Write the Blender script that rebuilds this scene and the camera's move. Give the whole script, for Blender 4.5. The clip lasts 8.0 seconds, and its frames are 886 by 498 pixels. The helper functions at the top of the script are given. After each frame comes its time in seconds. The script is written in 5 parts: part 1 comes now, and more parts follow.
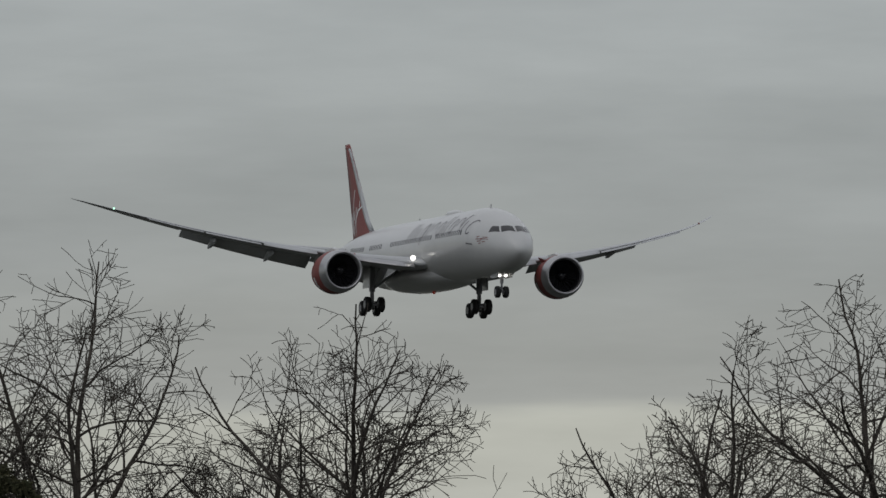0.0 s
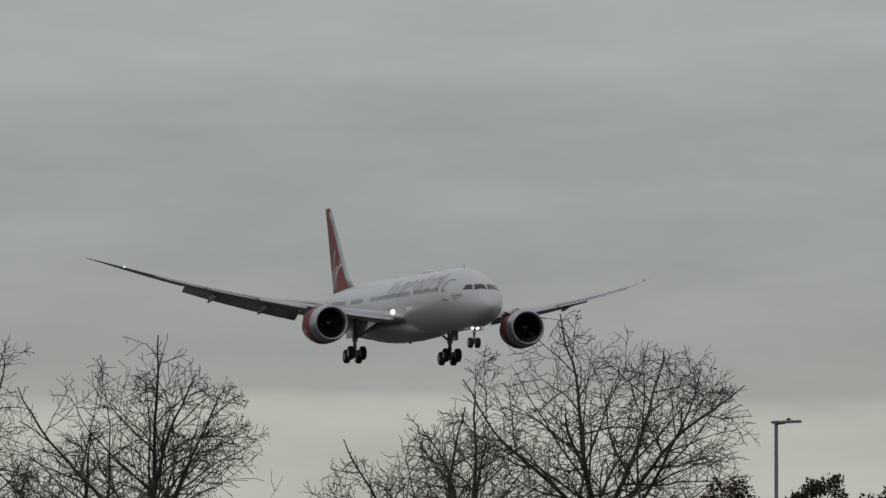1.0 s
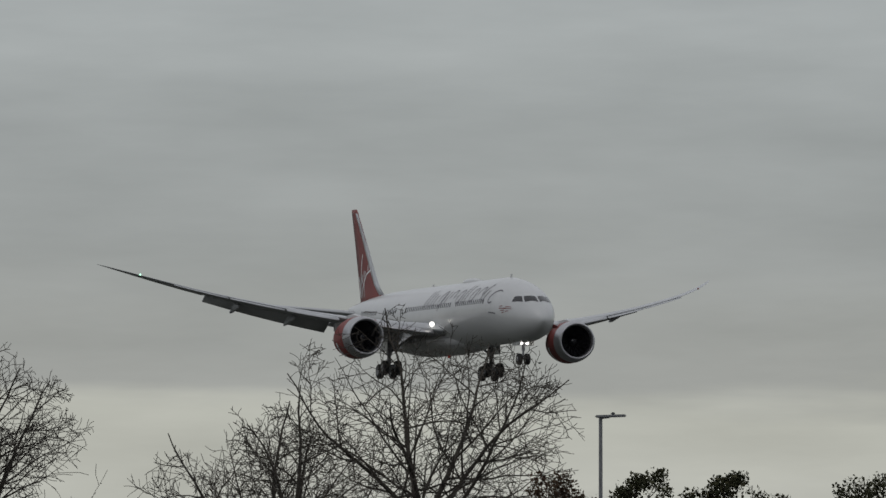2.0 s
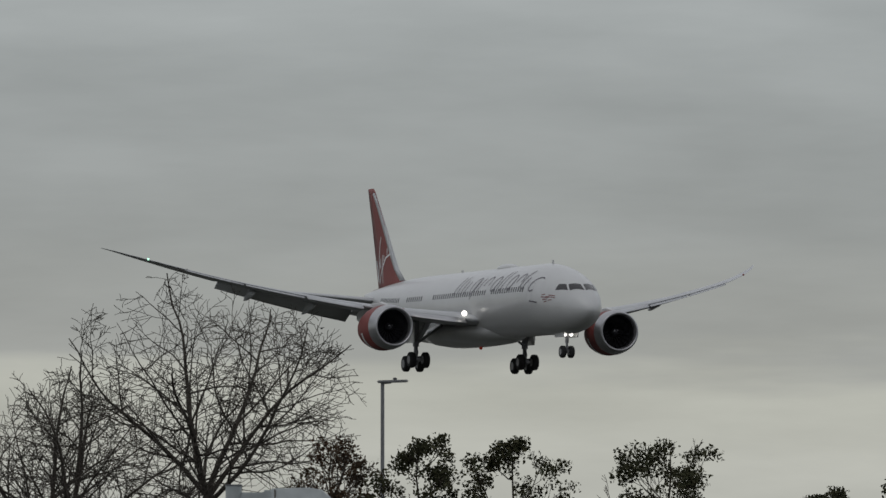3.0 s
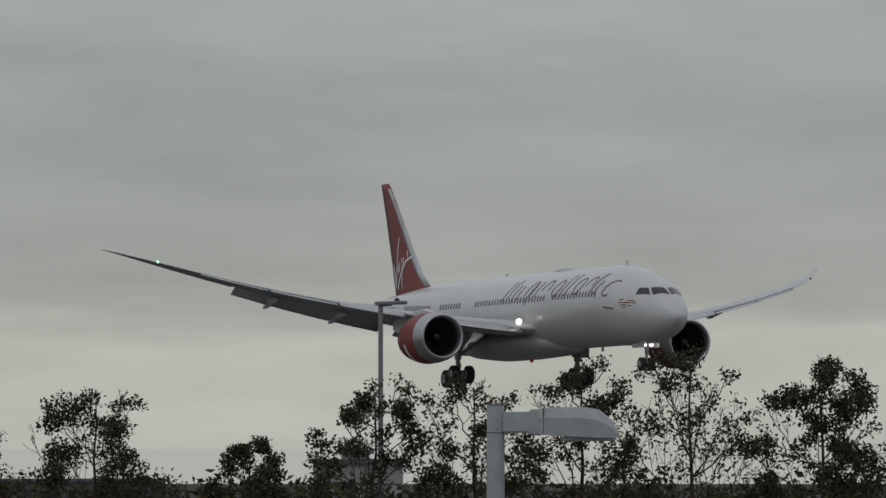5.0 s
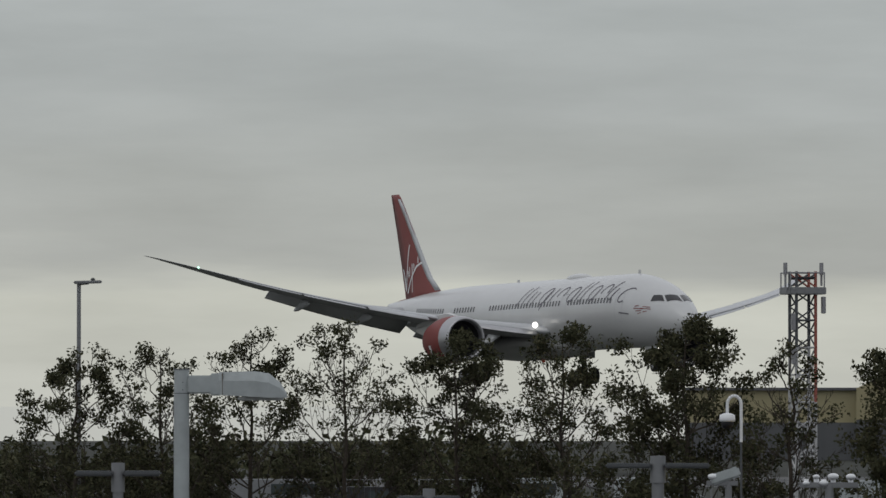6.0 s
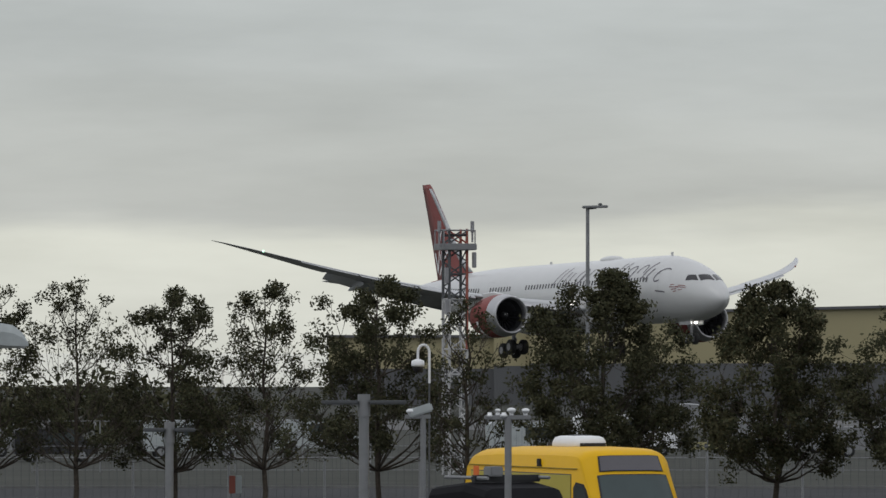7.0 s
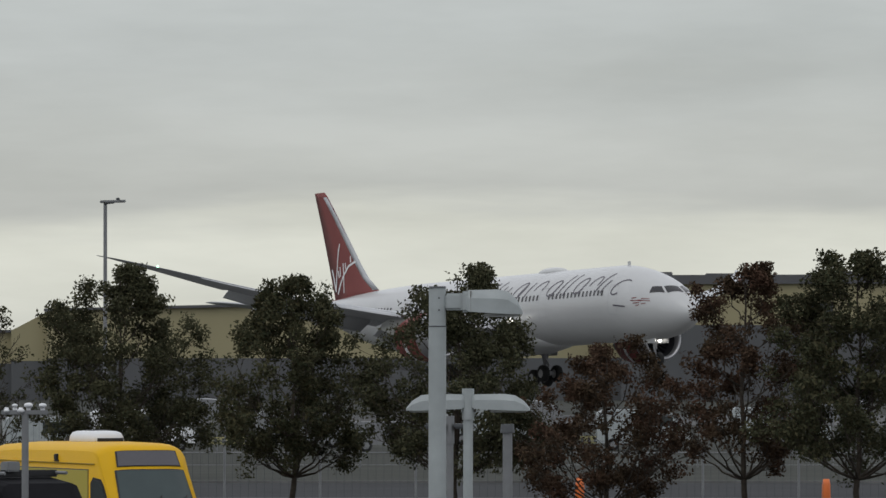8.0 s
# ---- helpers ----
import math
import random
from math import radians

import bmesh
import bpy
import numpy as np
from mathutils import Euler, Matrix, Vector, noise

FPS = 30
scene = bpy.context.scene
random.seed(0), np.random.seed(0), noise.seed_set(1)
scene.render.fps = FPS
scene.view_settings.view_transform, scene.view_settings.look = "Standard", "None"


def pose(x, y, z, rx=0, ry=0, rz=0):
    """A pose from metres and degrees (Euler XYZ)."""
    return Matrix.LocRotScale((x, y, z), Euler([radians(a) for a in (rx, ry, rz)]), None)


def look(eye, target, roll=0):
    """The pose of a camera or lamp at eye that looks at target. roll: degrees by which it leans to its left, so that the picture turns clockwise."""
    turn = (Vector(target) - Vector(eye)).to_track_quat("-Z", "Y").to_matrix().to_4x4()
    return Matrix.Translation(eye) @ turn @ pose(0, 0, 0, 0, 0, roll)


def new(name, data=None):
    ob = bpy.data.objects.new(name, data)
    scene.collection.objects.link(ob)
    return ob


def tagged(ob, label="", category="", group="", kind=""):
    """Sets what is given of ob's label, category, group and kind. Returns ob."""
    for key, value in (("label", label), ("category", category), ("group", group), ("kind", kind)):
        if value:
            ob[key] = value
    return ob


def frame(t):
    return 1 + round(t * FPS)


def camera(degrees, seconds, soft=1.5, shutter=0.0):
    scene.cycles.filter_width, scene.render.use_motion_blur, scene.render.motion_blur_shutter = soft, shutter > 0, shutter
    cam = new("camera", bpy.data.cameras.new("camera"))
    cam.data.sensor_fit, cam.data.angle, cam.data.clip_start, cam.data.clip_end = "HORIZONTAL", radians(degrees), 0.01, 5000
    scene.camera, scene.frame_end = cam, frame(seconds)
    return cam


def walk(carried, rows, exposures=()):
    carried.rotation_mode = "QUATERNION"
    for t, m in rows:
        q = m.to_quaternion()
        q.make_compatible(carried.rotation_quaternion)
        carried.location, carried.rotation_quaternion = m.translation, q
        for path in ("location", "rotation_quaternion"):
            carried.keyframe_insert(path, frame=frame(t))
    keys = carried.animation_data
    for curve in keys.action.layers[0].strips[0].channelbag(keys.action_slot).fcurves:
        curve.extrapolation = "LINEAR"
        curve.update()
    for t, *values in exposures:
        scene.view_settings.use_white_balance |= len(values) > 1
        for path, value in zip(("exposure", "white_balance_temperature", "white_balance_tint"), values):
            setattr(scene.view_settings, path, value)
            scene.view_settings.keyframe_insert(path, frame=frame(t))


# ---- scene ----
cam = camera(7.77, 8.0, soft=1.5)
PATH = [
    (0, pose(11.782, 69.603, 5.30, 92.676, 0, 7.890)),
    (0.5, pose(11.440, 56.519, 5.30, 92.845, 0, 6.013)),
    (1, pose(11.129, 44.636, 5.30, 92.593, 0, 4.499)),
    (1.2, pose(11.128, 44.634, 5.30, 92.563, 0, 4.241)),
    (2.3, pose(11.129, 44.634, 5.30, 92.531, 0, 2.379)),
    (2.5, pose(11.128, 44.631, 5.30, 92.508, 0, 1.992)),
    (3, pose(11.136, 44.662, 5.30, 92.236, 0, 1.047)),
    (3.5, pose(11.126, 44.622, 5.30, 92.129, 0, -0.055)),
    (4, pose(11.151, 44.724, 5.30, 92.104, 0, -1.867)),
    (4.2, pose(11.160, 44.762, 5.30, 92.019, 0, -2.393)),
    (5.3, pose(9.751, 39.111, 5.30, 91.632, 0, -5.364)),
    (5.5, pose(8.756, 35.120, 5.30, 91.500, 0, -6.366)),
    (6, pose(5.479, 21.975, 5.30, 91.416, 0, -8.361)),
    (6.5, pose(1.493, 5.988, 5.30, 91.077, 0, -10.209)),
    (7, pose(-0.040, -0.162, 5.30, 90.947, 0, -11.604)),
    (7.5, pose(-0.001, -0.006, 5.30, 90.967, 0, -13.847)),
    (8, pose(-0.012, -0.048, 5.30, 90.902, 0, -15.838)),]
walk(cam, PATH, exposures=[(0, 0.0), (2.5, 0.0), (4.2, -0.08), (5.5, 0.12), (6.0, 0.25), (6.5, 0.4), (7.0, 0.55), (8.0, 0.57)])

# ---- world and light: a bright overcast sky, paler towards the horizon ----
world = bpy.data.worlds.new("overcast_sky")
scene.world = world
world.use_nodes = True
wn, wl = world.node_tree.nodes, world.node_tree.links
wn.clear()
w_out = wn.new("ShaderNodeOutputWorld")
w_bg = wn.new("ShaderNodeBackground")
w_add = wn.new("ShaderNodeAddShader")
w_clear = wn.new("ShaderNodeBackground")
w_sky = wn.new("ShaderNodeTexSky")
w_sky.sky_type, w_sky.sun_disc = "NISHITA", False
w_sky.sun_elevation, w_sky.sun_rotation = radians(60), radians(229)
w_clear.inputs["Strength"].default_value = 0.012
wl.new(w_sky.outputs["Color"], w_clear.inputs["Color"])
w_co = wn.new("ShaderNodeTexCoord")
w_sep = wn.new("ShaderNodeSeparateXYZ")
wl.new(w_co.outputs["Generated"], w_sep.inputs[0])


def cloud_noise(scale, detail, rough, size):
    m = wn.new("ShaderNodeMapping")
    m.inputs["Scale"].default_value = size
    n = wn.new("ShaderNodeTexNoise")
    n.inputs["Scale"].default_value, n.inputs["Detail"].default_value, n.inputs["Roughness"].default_value = scale, detail, rough
    wl.new(w_co.outputs["Generated"], m.inputs["Vector"])
    wl.new(m.outputs[0], n.inputs["Vector"])
    return n.outputs["Fac"]


def w_math(op, a, b):
    n = wn.new("ShaderNodeMath")
    n.operation = op
    for i, v in enumerate((a, b)):
        if isinstance(v, (int, float)):
            n.inputs[i].default_value = v
        else:
            wl.new(v, n.inputs[i])
    return n.outputs[0]


bands = cloud_noise(7.0, 5, 0.55, (1.0, 1.0, 9.0))
puffs = cloud_noise(17.0, 6, 0.55, (1.0, 1.0, 5.0))
height = w_math("ADD", w_sep.outputs["Z"], w_math("MULTIPLY", w_math("SUBTRACT", bands, 0.5), 0.026))
w_ramp = wn.new("ShaderNodeValToRGB")
w_ramp.color_ramp.interpolation = "EASE"
w_scaled = w_math("MULTIPLY", height, 4.0)
wl.new(w_scaled, w_ramp.inputs[0])
stops = [(0.0, (0.42, 0.425, 0.388, 1)), (0.068, (0.41, 0.416, 0.376, 1)), (0.1, (0.29, 0.298, 0.29, 1)),
         (0.2, (0.27, 0.281, 0.282, 1)), (0.33, (0.315, 0.328, 0.327, 1)), (0.6, (0.37, 0.38, 0.39, 1)), (1.0, (0.5, 0.51, 0.53, 1))]
w_ramp.color_ramp.elements[0].position, w_ramp.color_ramp.elements[0].color = stops[0]
w_ramp.color_ramp.elements[1].position, w_ramp.color_ramp.elements[1].color = stops[-1]
for at, colour in stops[1:-1]:
    w_ramp.color_ramp.elements.new(at).color = colour
w_tone = wn.new("ShaderNodeMapRange")
w_tone.inputs["From Min"].default_value, w_tone.inputs["From Max"].default_value = 0.3, 0.7
w_tone.inputs["To Min"].default_value, w_tone.inputs["To Max"].default_value = 0.89, 1.11
wl.new(puffs, w_tone.inputs["Value"])
wl.new(w_ramp.outputs["Color"], w_bg.inputs["Color"])
wl.new(w_tone.outputs["Result"], w_bg.inputs["Strength"])
wl.new(w_bg.outputs[0], w_add.inputs[0])
wl.new(w_clear.outputs[0], w_add.inputs[1])
wl.new(w_add.outputs[0], w_out.inputs["Surface"])

sun = new("sun", bpy.data.lights.new("sun", "SUN"))
sun.data.energy, sun.data.angle, sun.data.color = 0.2, radians(30), (1.0, 0.97, 0.92)
sun.matrix_basis = look((-70, -60, 160), (0, 0, 0))


# ---- materials ----
def material(name, colour, rough=0.6, metal=0.0, vary=0.15, grain=8.0, bump=0.0, island=0.0, piece=0.0, second=None, coat=0.0):
    """A surface in one colour that varies at two scales, with fine relief. second: a colour that islands or pieces mix in."""
    m = bpy.data.materials.new(name)
    m.use_nodes = True
    n, l = m.node_tree.nodes, m.node_tree.links
    b = n["Principled BSDF"]
    b.inputs["Roughness"].default_value, b.inputs["Metallic"].default_value = rough, metal
    b.inputs["Coat Weight"].default_value = coat
    if rough > 0.85:
        b.inputs["Specular IOR Level"].default_value = 0.15
    co = n.new("ShaderNodeTexCoord")
    fine, wide = n.new("ShaderNodeTexNoise"), n.new("ShaderNodeTexNoise")
    for t, s in ((fine, grain), (wide, grain / 7)):
        t.inputs["Scale"].default_value, t.inputs["Detail"].default_value = s, 5
        l.new(co.outputs["Object"], t.inputs["Vector"])
    add = n.new("ShaderNodeMath")
    add.operation = "ADD"
    l.new(fine.outputs["Fac"], add.inputs[0])
    l.new(wide.outputs["Fac"], add.inputs[1])
    rng = n.new("ShaderNodeMapRange")
    rng.inputs["From Min"].default_value, rng.inputs["From Max"].default_value = 0.65, 1.35
    rng.inputs["To Min"].default_value, rng.inputs["To Max"].default_value = 1 - vary, 1 + vary
    l.new(add.outputs[0], rng.inputs["Value"])
    base = n.new("ShaderNodeRGB")
    base.outputs[0].default_value = (*colour, 1)
    out = base.outputs[0]
    if second:
        mix = n.new("ShaderNodeMix")
        mix.data_type = "RGBA"
        mix.inputs[7].default_value = (*second, 1)
        l.new(out, mix.inputs[6])
        if piece:
            src = n.new("ShaderNodeObjectInfo").outputs["Random"]
        elif island:
            src = n.new("ShaderNodeNewGeometry").outputs["Random Per Island"]
        else:
            src = wide.outputs["Fac"]
        l.new(src, mix.inputs[0])
        out = mix.outputs[2]
    mul = n.new("ShaderNodeVectorMath")
    mul.operation = "SCALE"
    l.new(out, mul.inputs[0])
    l.new(rng.outputs["Result"], mul.inputs["Scale"])
    l.new(mul.outputs[0], b.inputs["Base Color"])
    if bump:
        bp = n.new("ShaderNodeBump")
        bp.inputs["Strength"].default_value, bp.inputs["Distance"].default_value = 0.5, bump
        l.new(fine.outputs["Fac"], bp.inputs["Height"])
        l.new(bp.outputs[0], b.inputs["Normal"])
    return m


def glow(name, colour, strength):
    m = bpy.data.materials.new(name)
    m.use_nodes = True
    b = m.node_tree.nodes["Principled BSDF"]
    b.inputs["Base Color"].default_value = (*[c * 0.3 for c in colour], 1)
    b.inputs["Emission Color"].default_value, b.inputs["Emission Strength"].default_value = (*colour, 1), strength
    return m


M_WHITE = material("aircraft_white_paint", (0.5, 0.505, 0.5), 0.35, vary=0.05, grain=0.6, coat=0.3)
M_GREYWING = material("wing_grey_paint", (0.42, 0.43, 0.44), 0.4, vary=0.08, grain=0.8)
M_RED = material("aircraft_red_paint", (0.2, 0.042, 0.036), 0.6, vary=0.08, grain=0.8)
M_TITLE = material("violet_grey_paint", (0.08, 0.072, 0.09), 0.4, vary=0.05)
M_SCRIPT = material("white_tail_paint", (0.75, 0.75, 0.75), 0.4, vary=0.04)
M_CHROME = material("polished_lip_metal", (0.4, 0.4, 0.41), 0.36, metal=0.75, vary=0.05)
M_DARKMETAL = material("dark_metal", (0.06, 0.06, 0.065), 0.5, metal=0.6, vary=0.15)
M_FAN = material("fan_blade_titanium", (0.05, 0.05, 0.055), 0.4, metal=0.7, vary=0.1)
M_GEAR = material("gear_grey_paint", (0.25, 0.25, 0.26), 0.45, vary=0.15)
M_TYRE = material("tyre_rubber", (0.018, 0.018, 0.018), 0.85, vary=0.2)
M_GLASSDARK = material("dark_cockpit_glass", (0.015, 0.014, 0.016), 0.12, vary=0.05)
M_LAND = glow("landing_lamp_white", (1.0, 0.97, 0.9), 2.0)
M_NAVG = glow("nav_lamp_green", (0.5, 1.0, 0.7), 1.5)
M_BEACON = glow("beacon_red", (1.0, 0.1, 0.05), 0.06)
M_WARNING = glow("warning_lamp_red", (1.0, 0.12, 0.08), 1.6)
M_NAVR = glow("nav_lamp_red", (0.5, 0.2, 0.18), 0.1)
M_HAZEGLOW = glow("glowing_haze_backdrop", (0.385, 0.39, 0.36), 1.0)
M_BARK = material("dark_wet_bark", (0.07, 0.062, 0.052), 0.9, vary=0.35, grain=14, bump=0.02)
M_BARK2 = material("brown_bark", (0.06, 0.05, 0.04), 0.9, vary=0.35, grain=14, bump=0.02)
M_LEAF = material("autumn_green_leaves", (0.042, 0.047, 0.025), 0.88, vary=0.2, grain=3, island=1, second=(0.074, 0.07, 0.038))
M_LEAFRED = material("autumn_red_leaves", (0.042, 0.048, 0.024), 0.88, vary=0.2, grain=5, second=(0.088, 0.036, 0.028))
M_LEAFBROWN = material("brown_green_leaves", (0.042, 0.049, 0.026), 0.88, vary=0.2, grain=3, island=1, second=(0.07, 0.063, 0.033))
M_STEEL = material("galvanised_steel", (0.22, 0.225, 0.23), 0.5, metal=0.4, vary=0.12, grain=5)
M_LAMPGREY = material("pale_grey_lamp_paint", (0.36, 0.39, 0.39), 0.5, vary=0.16, grain=4, bump=0.002)
M_RUST = material("brown_stained_rubber", (0.12, 0.1, 0.08), 0.8, vary=0.3, grain=12)
M_LAMPDARK = material("dark_lamp_paint", (0.07, 0.075, 0.08), 0.5, vary=0.12, grain=6)
M_LENS = material("milky_lens", (0.35, 0.36, 0.35), 0.2, vary=0.05)
M_GROUND = material("ground_grass_and_tarmac", (0.045, 0.047, 0.04), 1.0, vary=0.3, grain=0.25, bump=0.02)
M_ROAD = material("wet_asphalt", (0.035, 0.036, 0.038), 0.95, vary=0.25, grain=0.8, bump=0.01)
M_BEIGE = material("beige_cladding", (0.31, 0.275, 0.155), 0.6, vary=0.06, grain=0.3)
M_CLADGREY = material("grey_cladding", (0.088, 0.091, 0.095), 0.6, vary=0.08, grain=0.3)
M_ROOFGREY = material("dark_roof_sheet", (0.09, 0.09, 0.095), 0.6, vary=0.1, grain=0.4)
M_YELLOW = material("yellow_van_paint", (0.7, 0.4, 0.003), 0.45, vary=0.05, grain=2)
M_YELLOW.node_tree.nodes["Principled BSDF"].inputs["Specular IOR Level"].default_value = 0.2
M_CREAM = material("pale_yellow_panel", (0.46, 0.38, 0.06), 0.4, vary=0.05, grain=2)
M_PLASTIC = material("white_plastic", (0.72, 0.73, 0.74), 0.4, vary=0.05, grain=4)
M_SIGN = material("unlit_sign_glass", (0.09, 0.085, 0.095), 0.35, vary=0.06)
M_WINDSCREEN = material("windscreen_glass", (0.035, 0.055, 0.055), 0.15, vary=0.2, grain=1.5)
# a darker van yellow, with the gutter's shade put into the colour
M_KHAKI = material("shaded_gutter_paint", (0.3, 0.2, 0.02), 0.6, vary=0.1)
M_CARBLACK = material("dull_black_car_paint", (0.012, 0.012, 0.014), 0.9, vary=0.15, grain=5)
M_BLACK = material("black_paint", (0.014, 0.014, 0.016), 0.6, vary=0.1, grain=5)
M_GLASS = material("tinted_glass", (0.05, 0.06, 0.06), 0.08, vary=0.05)
M_TOWERRED = material("red_tower_paint", (0.3, 0.085, 0.06), 0.6, vary=0.15, grain=5)
M_TOWERWHITE = material("white_tower_paint", (0.4, 0.4, 0.4), 0.6, vary=0.1, grain=5)
M_GREEN = material("teal_banner_cloth", (0.02, 0.23, 0.19), 0.7, vary=0.08, grain=4)
M_ORANGE = material("orange_plastic", (0.7, 0.16, 0.03), 0.5, vary=0.08, grain=5)
M_RUNWAY = material("worn_runway_concrete", (0.11, 0.11, 0.108), 0.95, vary=0.2, grain=0.3)
M_KERB = material("dirty_kerb_concrete", (0.14, 0.14, 0.135), 0.95, vary=0.25, grain=1)
M_BARRIER = material("faded_yellow_barrier", (0.36, 0.33, 0.16), 0.8, vary=0.2, grain=3)
M_CONCRETE = material("weathered_concrete", (0.3, 0.3, 0.29), 0.85, vary=0.15, grain=2, bump=0.01)


# ---- building helpers ----
def part(name, bm, mat, parent=None, label="", smooth=False):
    """Links a bmesh as one mesh object under a thing or a part."""
    me = bpy.data.meshes.new(name)
    if smooth:
        for f in bm.faces:
            f.smooth = True
    bm.to_mesh(me)
    bm.free()
    me.materials.append(mat)
    ob = new(name, me)
    if parent:
        ob.parent = parent
    if label:
        tagged(ob, label)
    return ob


def meshed(name, verts, faces, mat, parent=None, label="", smooth=False):
    me = bpy.data.meshes.new(name)
    me.from_pydata([tuple(v) for v in verts], [], [tuple(f) for f in faces])
    if smooth:
        me.shade_smooth()
    me.materials.append(mat)
    ob = new(name, me)
    if parent:
        ob.parent = parent
    if label:
        tagged(ob, label)
    return ob


def thing(name, m, label, category, group="", kind=""):
    ob = new(name)
    ob.matrix_basis = m
    return tagged(ob, label, category, group, kind)


def box(bm, x0, x1, y0, y1, z0, z1, bevel=0.0, m=None):
    made = bmesh.ops.create_cube(bm, size=1.0)["verts"]
    for v in made:
        v.co = Vector((x0 + (v.co.x + 0.5) * (x1 - x0), y0 + (v.co.y + 0.5) * (y1 - y0), z0 + (v.co.z + 0.5) * (z1 - z0)))
    if bevel:
        edges = {e for v in made for e in v.link_edges}
        made = bmesh.ops.bevel(bm, geom=list(edges), offset=bevel, segments=2, affect="EDGES")["verts"]
    if m:
        bmesh.ops.transform(bm, matrix=m, verts=[v for v in made if v.is_valid])
    return bm


def rod(bm, a, b, r0, r1=None, sides=10):
    """A tapered bar from a to b."""
    a, b = Vector(a), Vector(b)
    r1 = r0 if r1 is None else r1
    d = b - a
    m = Matrix.Translation((a + b) / 2) @ d.to_track_quat("Z", "Y").to_matrix().to_4x4()
    bmesh.ops.create_cone(bm, cap_ends=True, segments=sides, radius1=r0, radius2=r1, depth=d.length, matrix=m)
    return bm


def loft(rings, closed=True, caps=True):
    """Verts and faces from rings of equal length."""
    n = len(rings[0])
    verts = [p for r in rings for p in r]
    faces = []
    for i in range(len(rings) - 1):
        for j in range(n if closed else n - 1):
            k = (j + 1) % n
            faces.append((i * n + j, i * n + k, (i + 1) * n + k, (i + 1) * n + j))
    if caps:
        faces.append(tuple(range(n - 1, -1, -1)))
        faces.append(tuple((len(rings) - 1) * n + j for j in range(n)))
    return verts, faces


def turned(profile, sides=48, centre=(0, 0, 0), axis="X"):
    """A surface of revolution from (along, radius) pairs, about the x axis (or z)."""
    rings = []
    for s, r in profile:
        ring = []
        for j in range(sides):
            a = 2 * math.pi * j / sides
            p = (s, r * math.cos(a), r * math.sin(a)) if axis == "X" else (r * math.cos(a), r * math.sin(a), s)
            ring.append((p[0] + centre[0], p[1] + centre[1], p[2] + centre[2]))
        rings.append(ring)
    return rings


def bearing(degrees, metres, z=0.0):
    """A place by its bearing from the y axis, clockwise, and its distance from the origin."""
    return Vector((metres * math.sin(radians(degrees)), metres * math.cos(radians(degrees)), z))

# ---- the airliner: x forward from the nose tip, y to its left, z up from the cabin's axis ----
NOSE = 10.0


def hull(x):
    """Half width, half height and centre of the hull, x metres behind the nose tip."""
    if x < NOSE:
        t = x / NOSE
        r = max(1 - (1 - t) ** 2, 0.0) ** 0.6
        return 2.87 * r, 2.97 * r, -1.15 * (1 - t) ** 1.3
    if x < 40:
        return 2.87, 2.97, 0.0
    t = (x - 40) / 20.4
    k = 1 - 0.93 * t ** 1.75
    return 2.87 * k, 2.97 * k, 1.75 * t ** 1.7


def skin(x, degrees, proud=0.0):
    """A point of the hull: 0 degrees is its right side, 90 its top, 180 its left side."""
    w, h, c = hull(x)
    a = radians(degrees)
    return Vector((-x, -(w + proud) * math.cos(a), c + (h + proud) * math.sin(a)))


def skin_patch(corners, proud=0.02, n=5):
    """A plate on the hull between four corners (x, degrees)."""
    (xa, aa), (xb, ab), (xc, ac), (xd, ad) = corners
    verts, faces = [], []
    for i in range(n + 1):
        u = i / n
        for j in range(n + 1):
            v = j / n
            x = (1 - u) * ((1 - v) * xa + v * xd) + u * ((1 - v) * xb + v * xc)
            a = (1 - u) * ((1 - v) * aa + v * ad) + u * ((1 - v) * ab + v * ac)
            verts.append(skin(x, a, proud))
    for i in range(n):
        for j in range(n):
            k = i * (n + 1) + j
            faces.append((k, k + 1, k + n + 2, k + n + 1))
    return verts, faces


def skin_stroke(points, wide, proud=0.02):
    """A painted band on the hull along points (x, degrees)."""
    verts, faces = [], []
    pts = [Vector((p[0], p[1] * 0.0518)) for p in points]
    for i, p in enumerate(pts):
        d = (pts[min(i + 1, len(pts) - 1)] - pts[max(i - 1, 0)]).normalized()
        side = Vector((-d.y, d.x)) * wide / 2
        for q in (p + side, p - side):
            verts.append(skin(q.x, q.y / 0.0518, proud))
    for i in range(len(pts) - 1):
        faces.append((2 * i, 2 * i + 1, 2 * i + 3, 2 * i + 2))
    return verts, faces


def wing_line(y):
    """Leading edge x, chord and height of the right or left wing at y metres from the axis."""
    lead = np.interp(y, [0, 2.9, 25.0, 26.5, 28.0, 29.3, 30.05], [-19.8, -21.5, -34.4, -35.7, -37.6, -39.7, -41.4])
    chord = np.interp(y, [0, 2.9, 9.8, 25.0, 26.5, 28.0, 29.3, 30.05], [13.6, 12.2, 7.9, 3.1, 2.5, 1.75, 0.95, 0.3])
    s = max(y - 2.9, 0)
    return float(lead), float(chord), -1.45 + 0.1 * s + 0.0042 * s * s + 0.3 * (max(y - 24.0, 0) / 6) ** 2


FOIL = [(0, 0), (0.015, 0.022), (0.06, 0.045), (0.16, 0.066), (0.34, 0.074), (0.55, 0.06), (0.78, 0.032), (1, 0.003),
        (1, -0.003), (0.78, -0.012), (0.55, -0.03), (0.34, -0.042), (0.16, -0.04), (0.06, -0.028), (0.015, -0.014)]


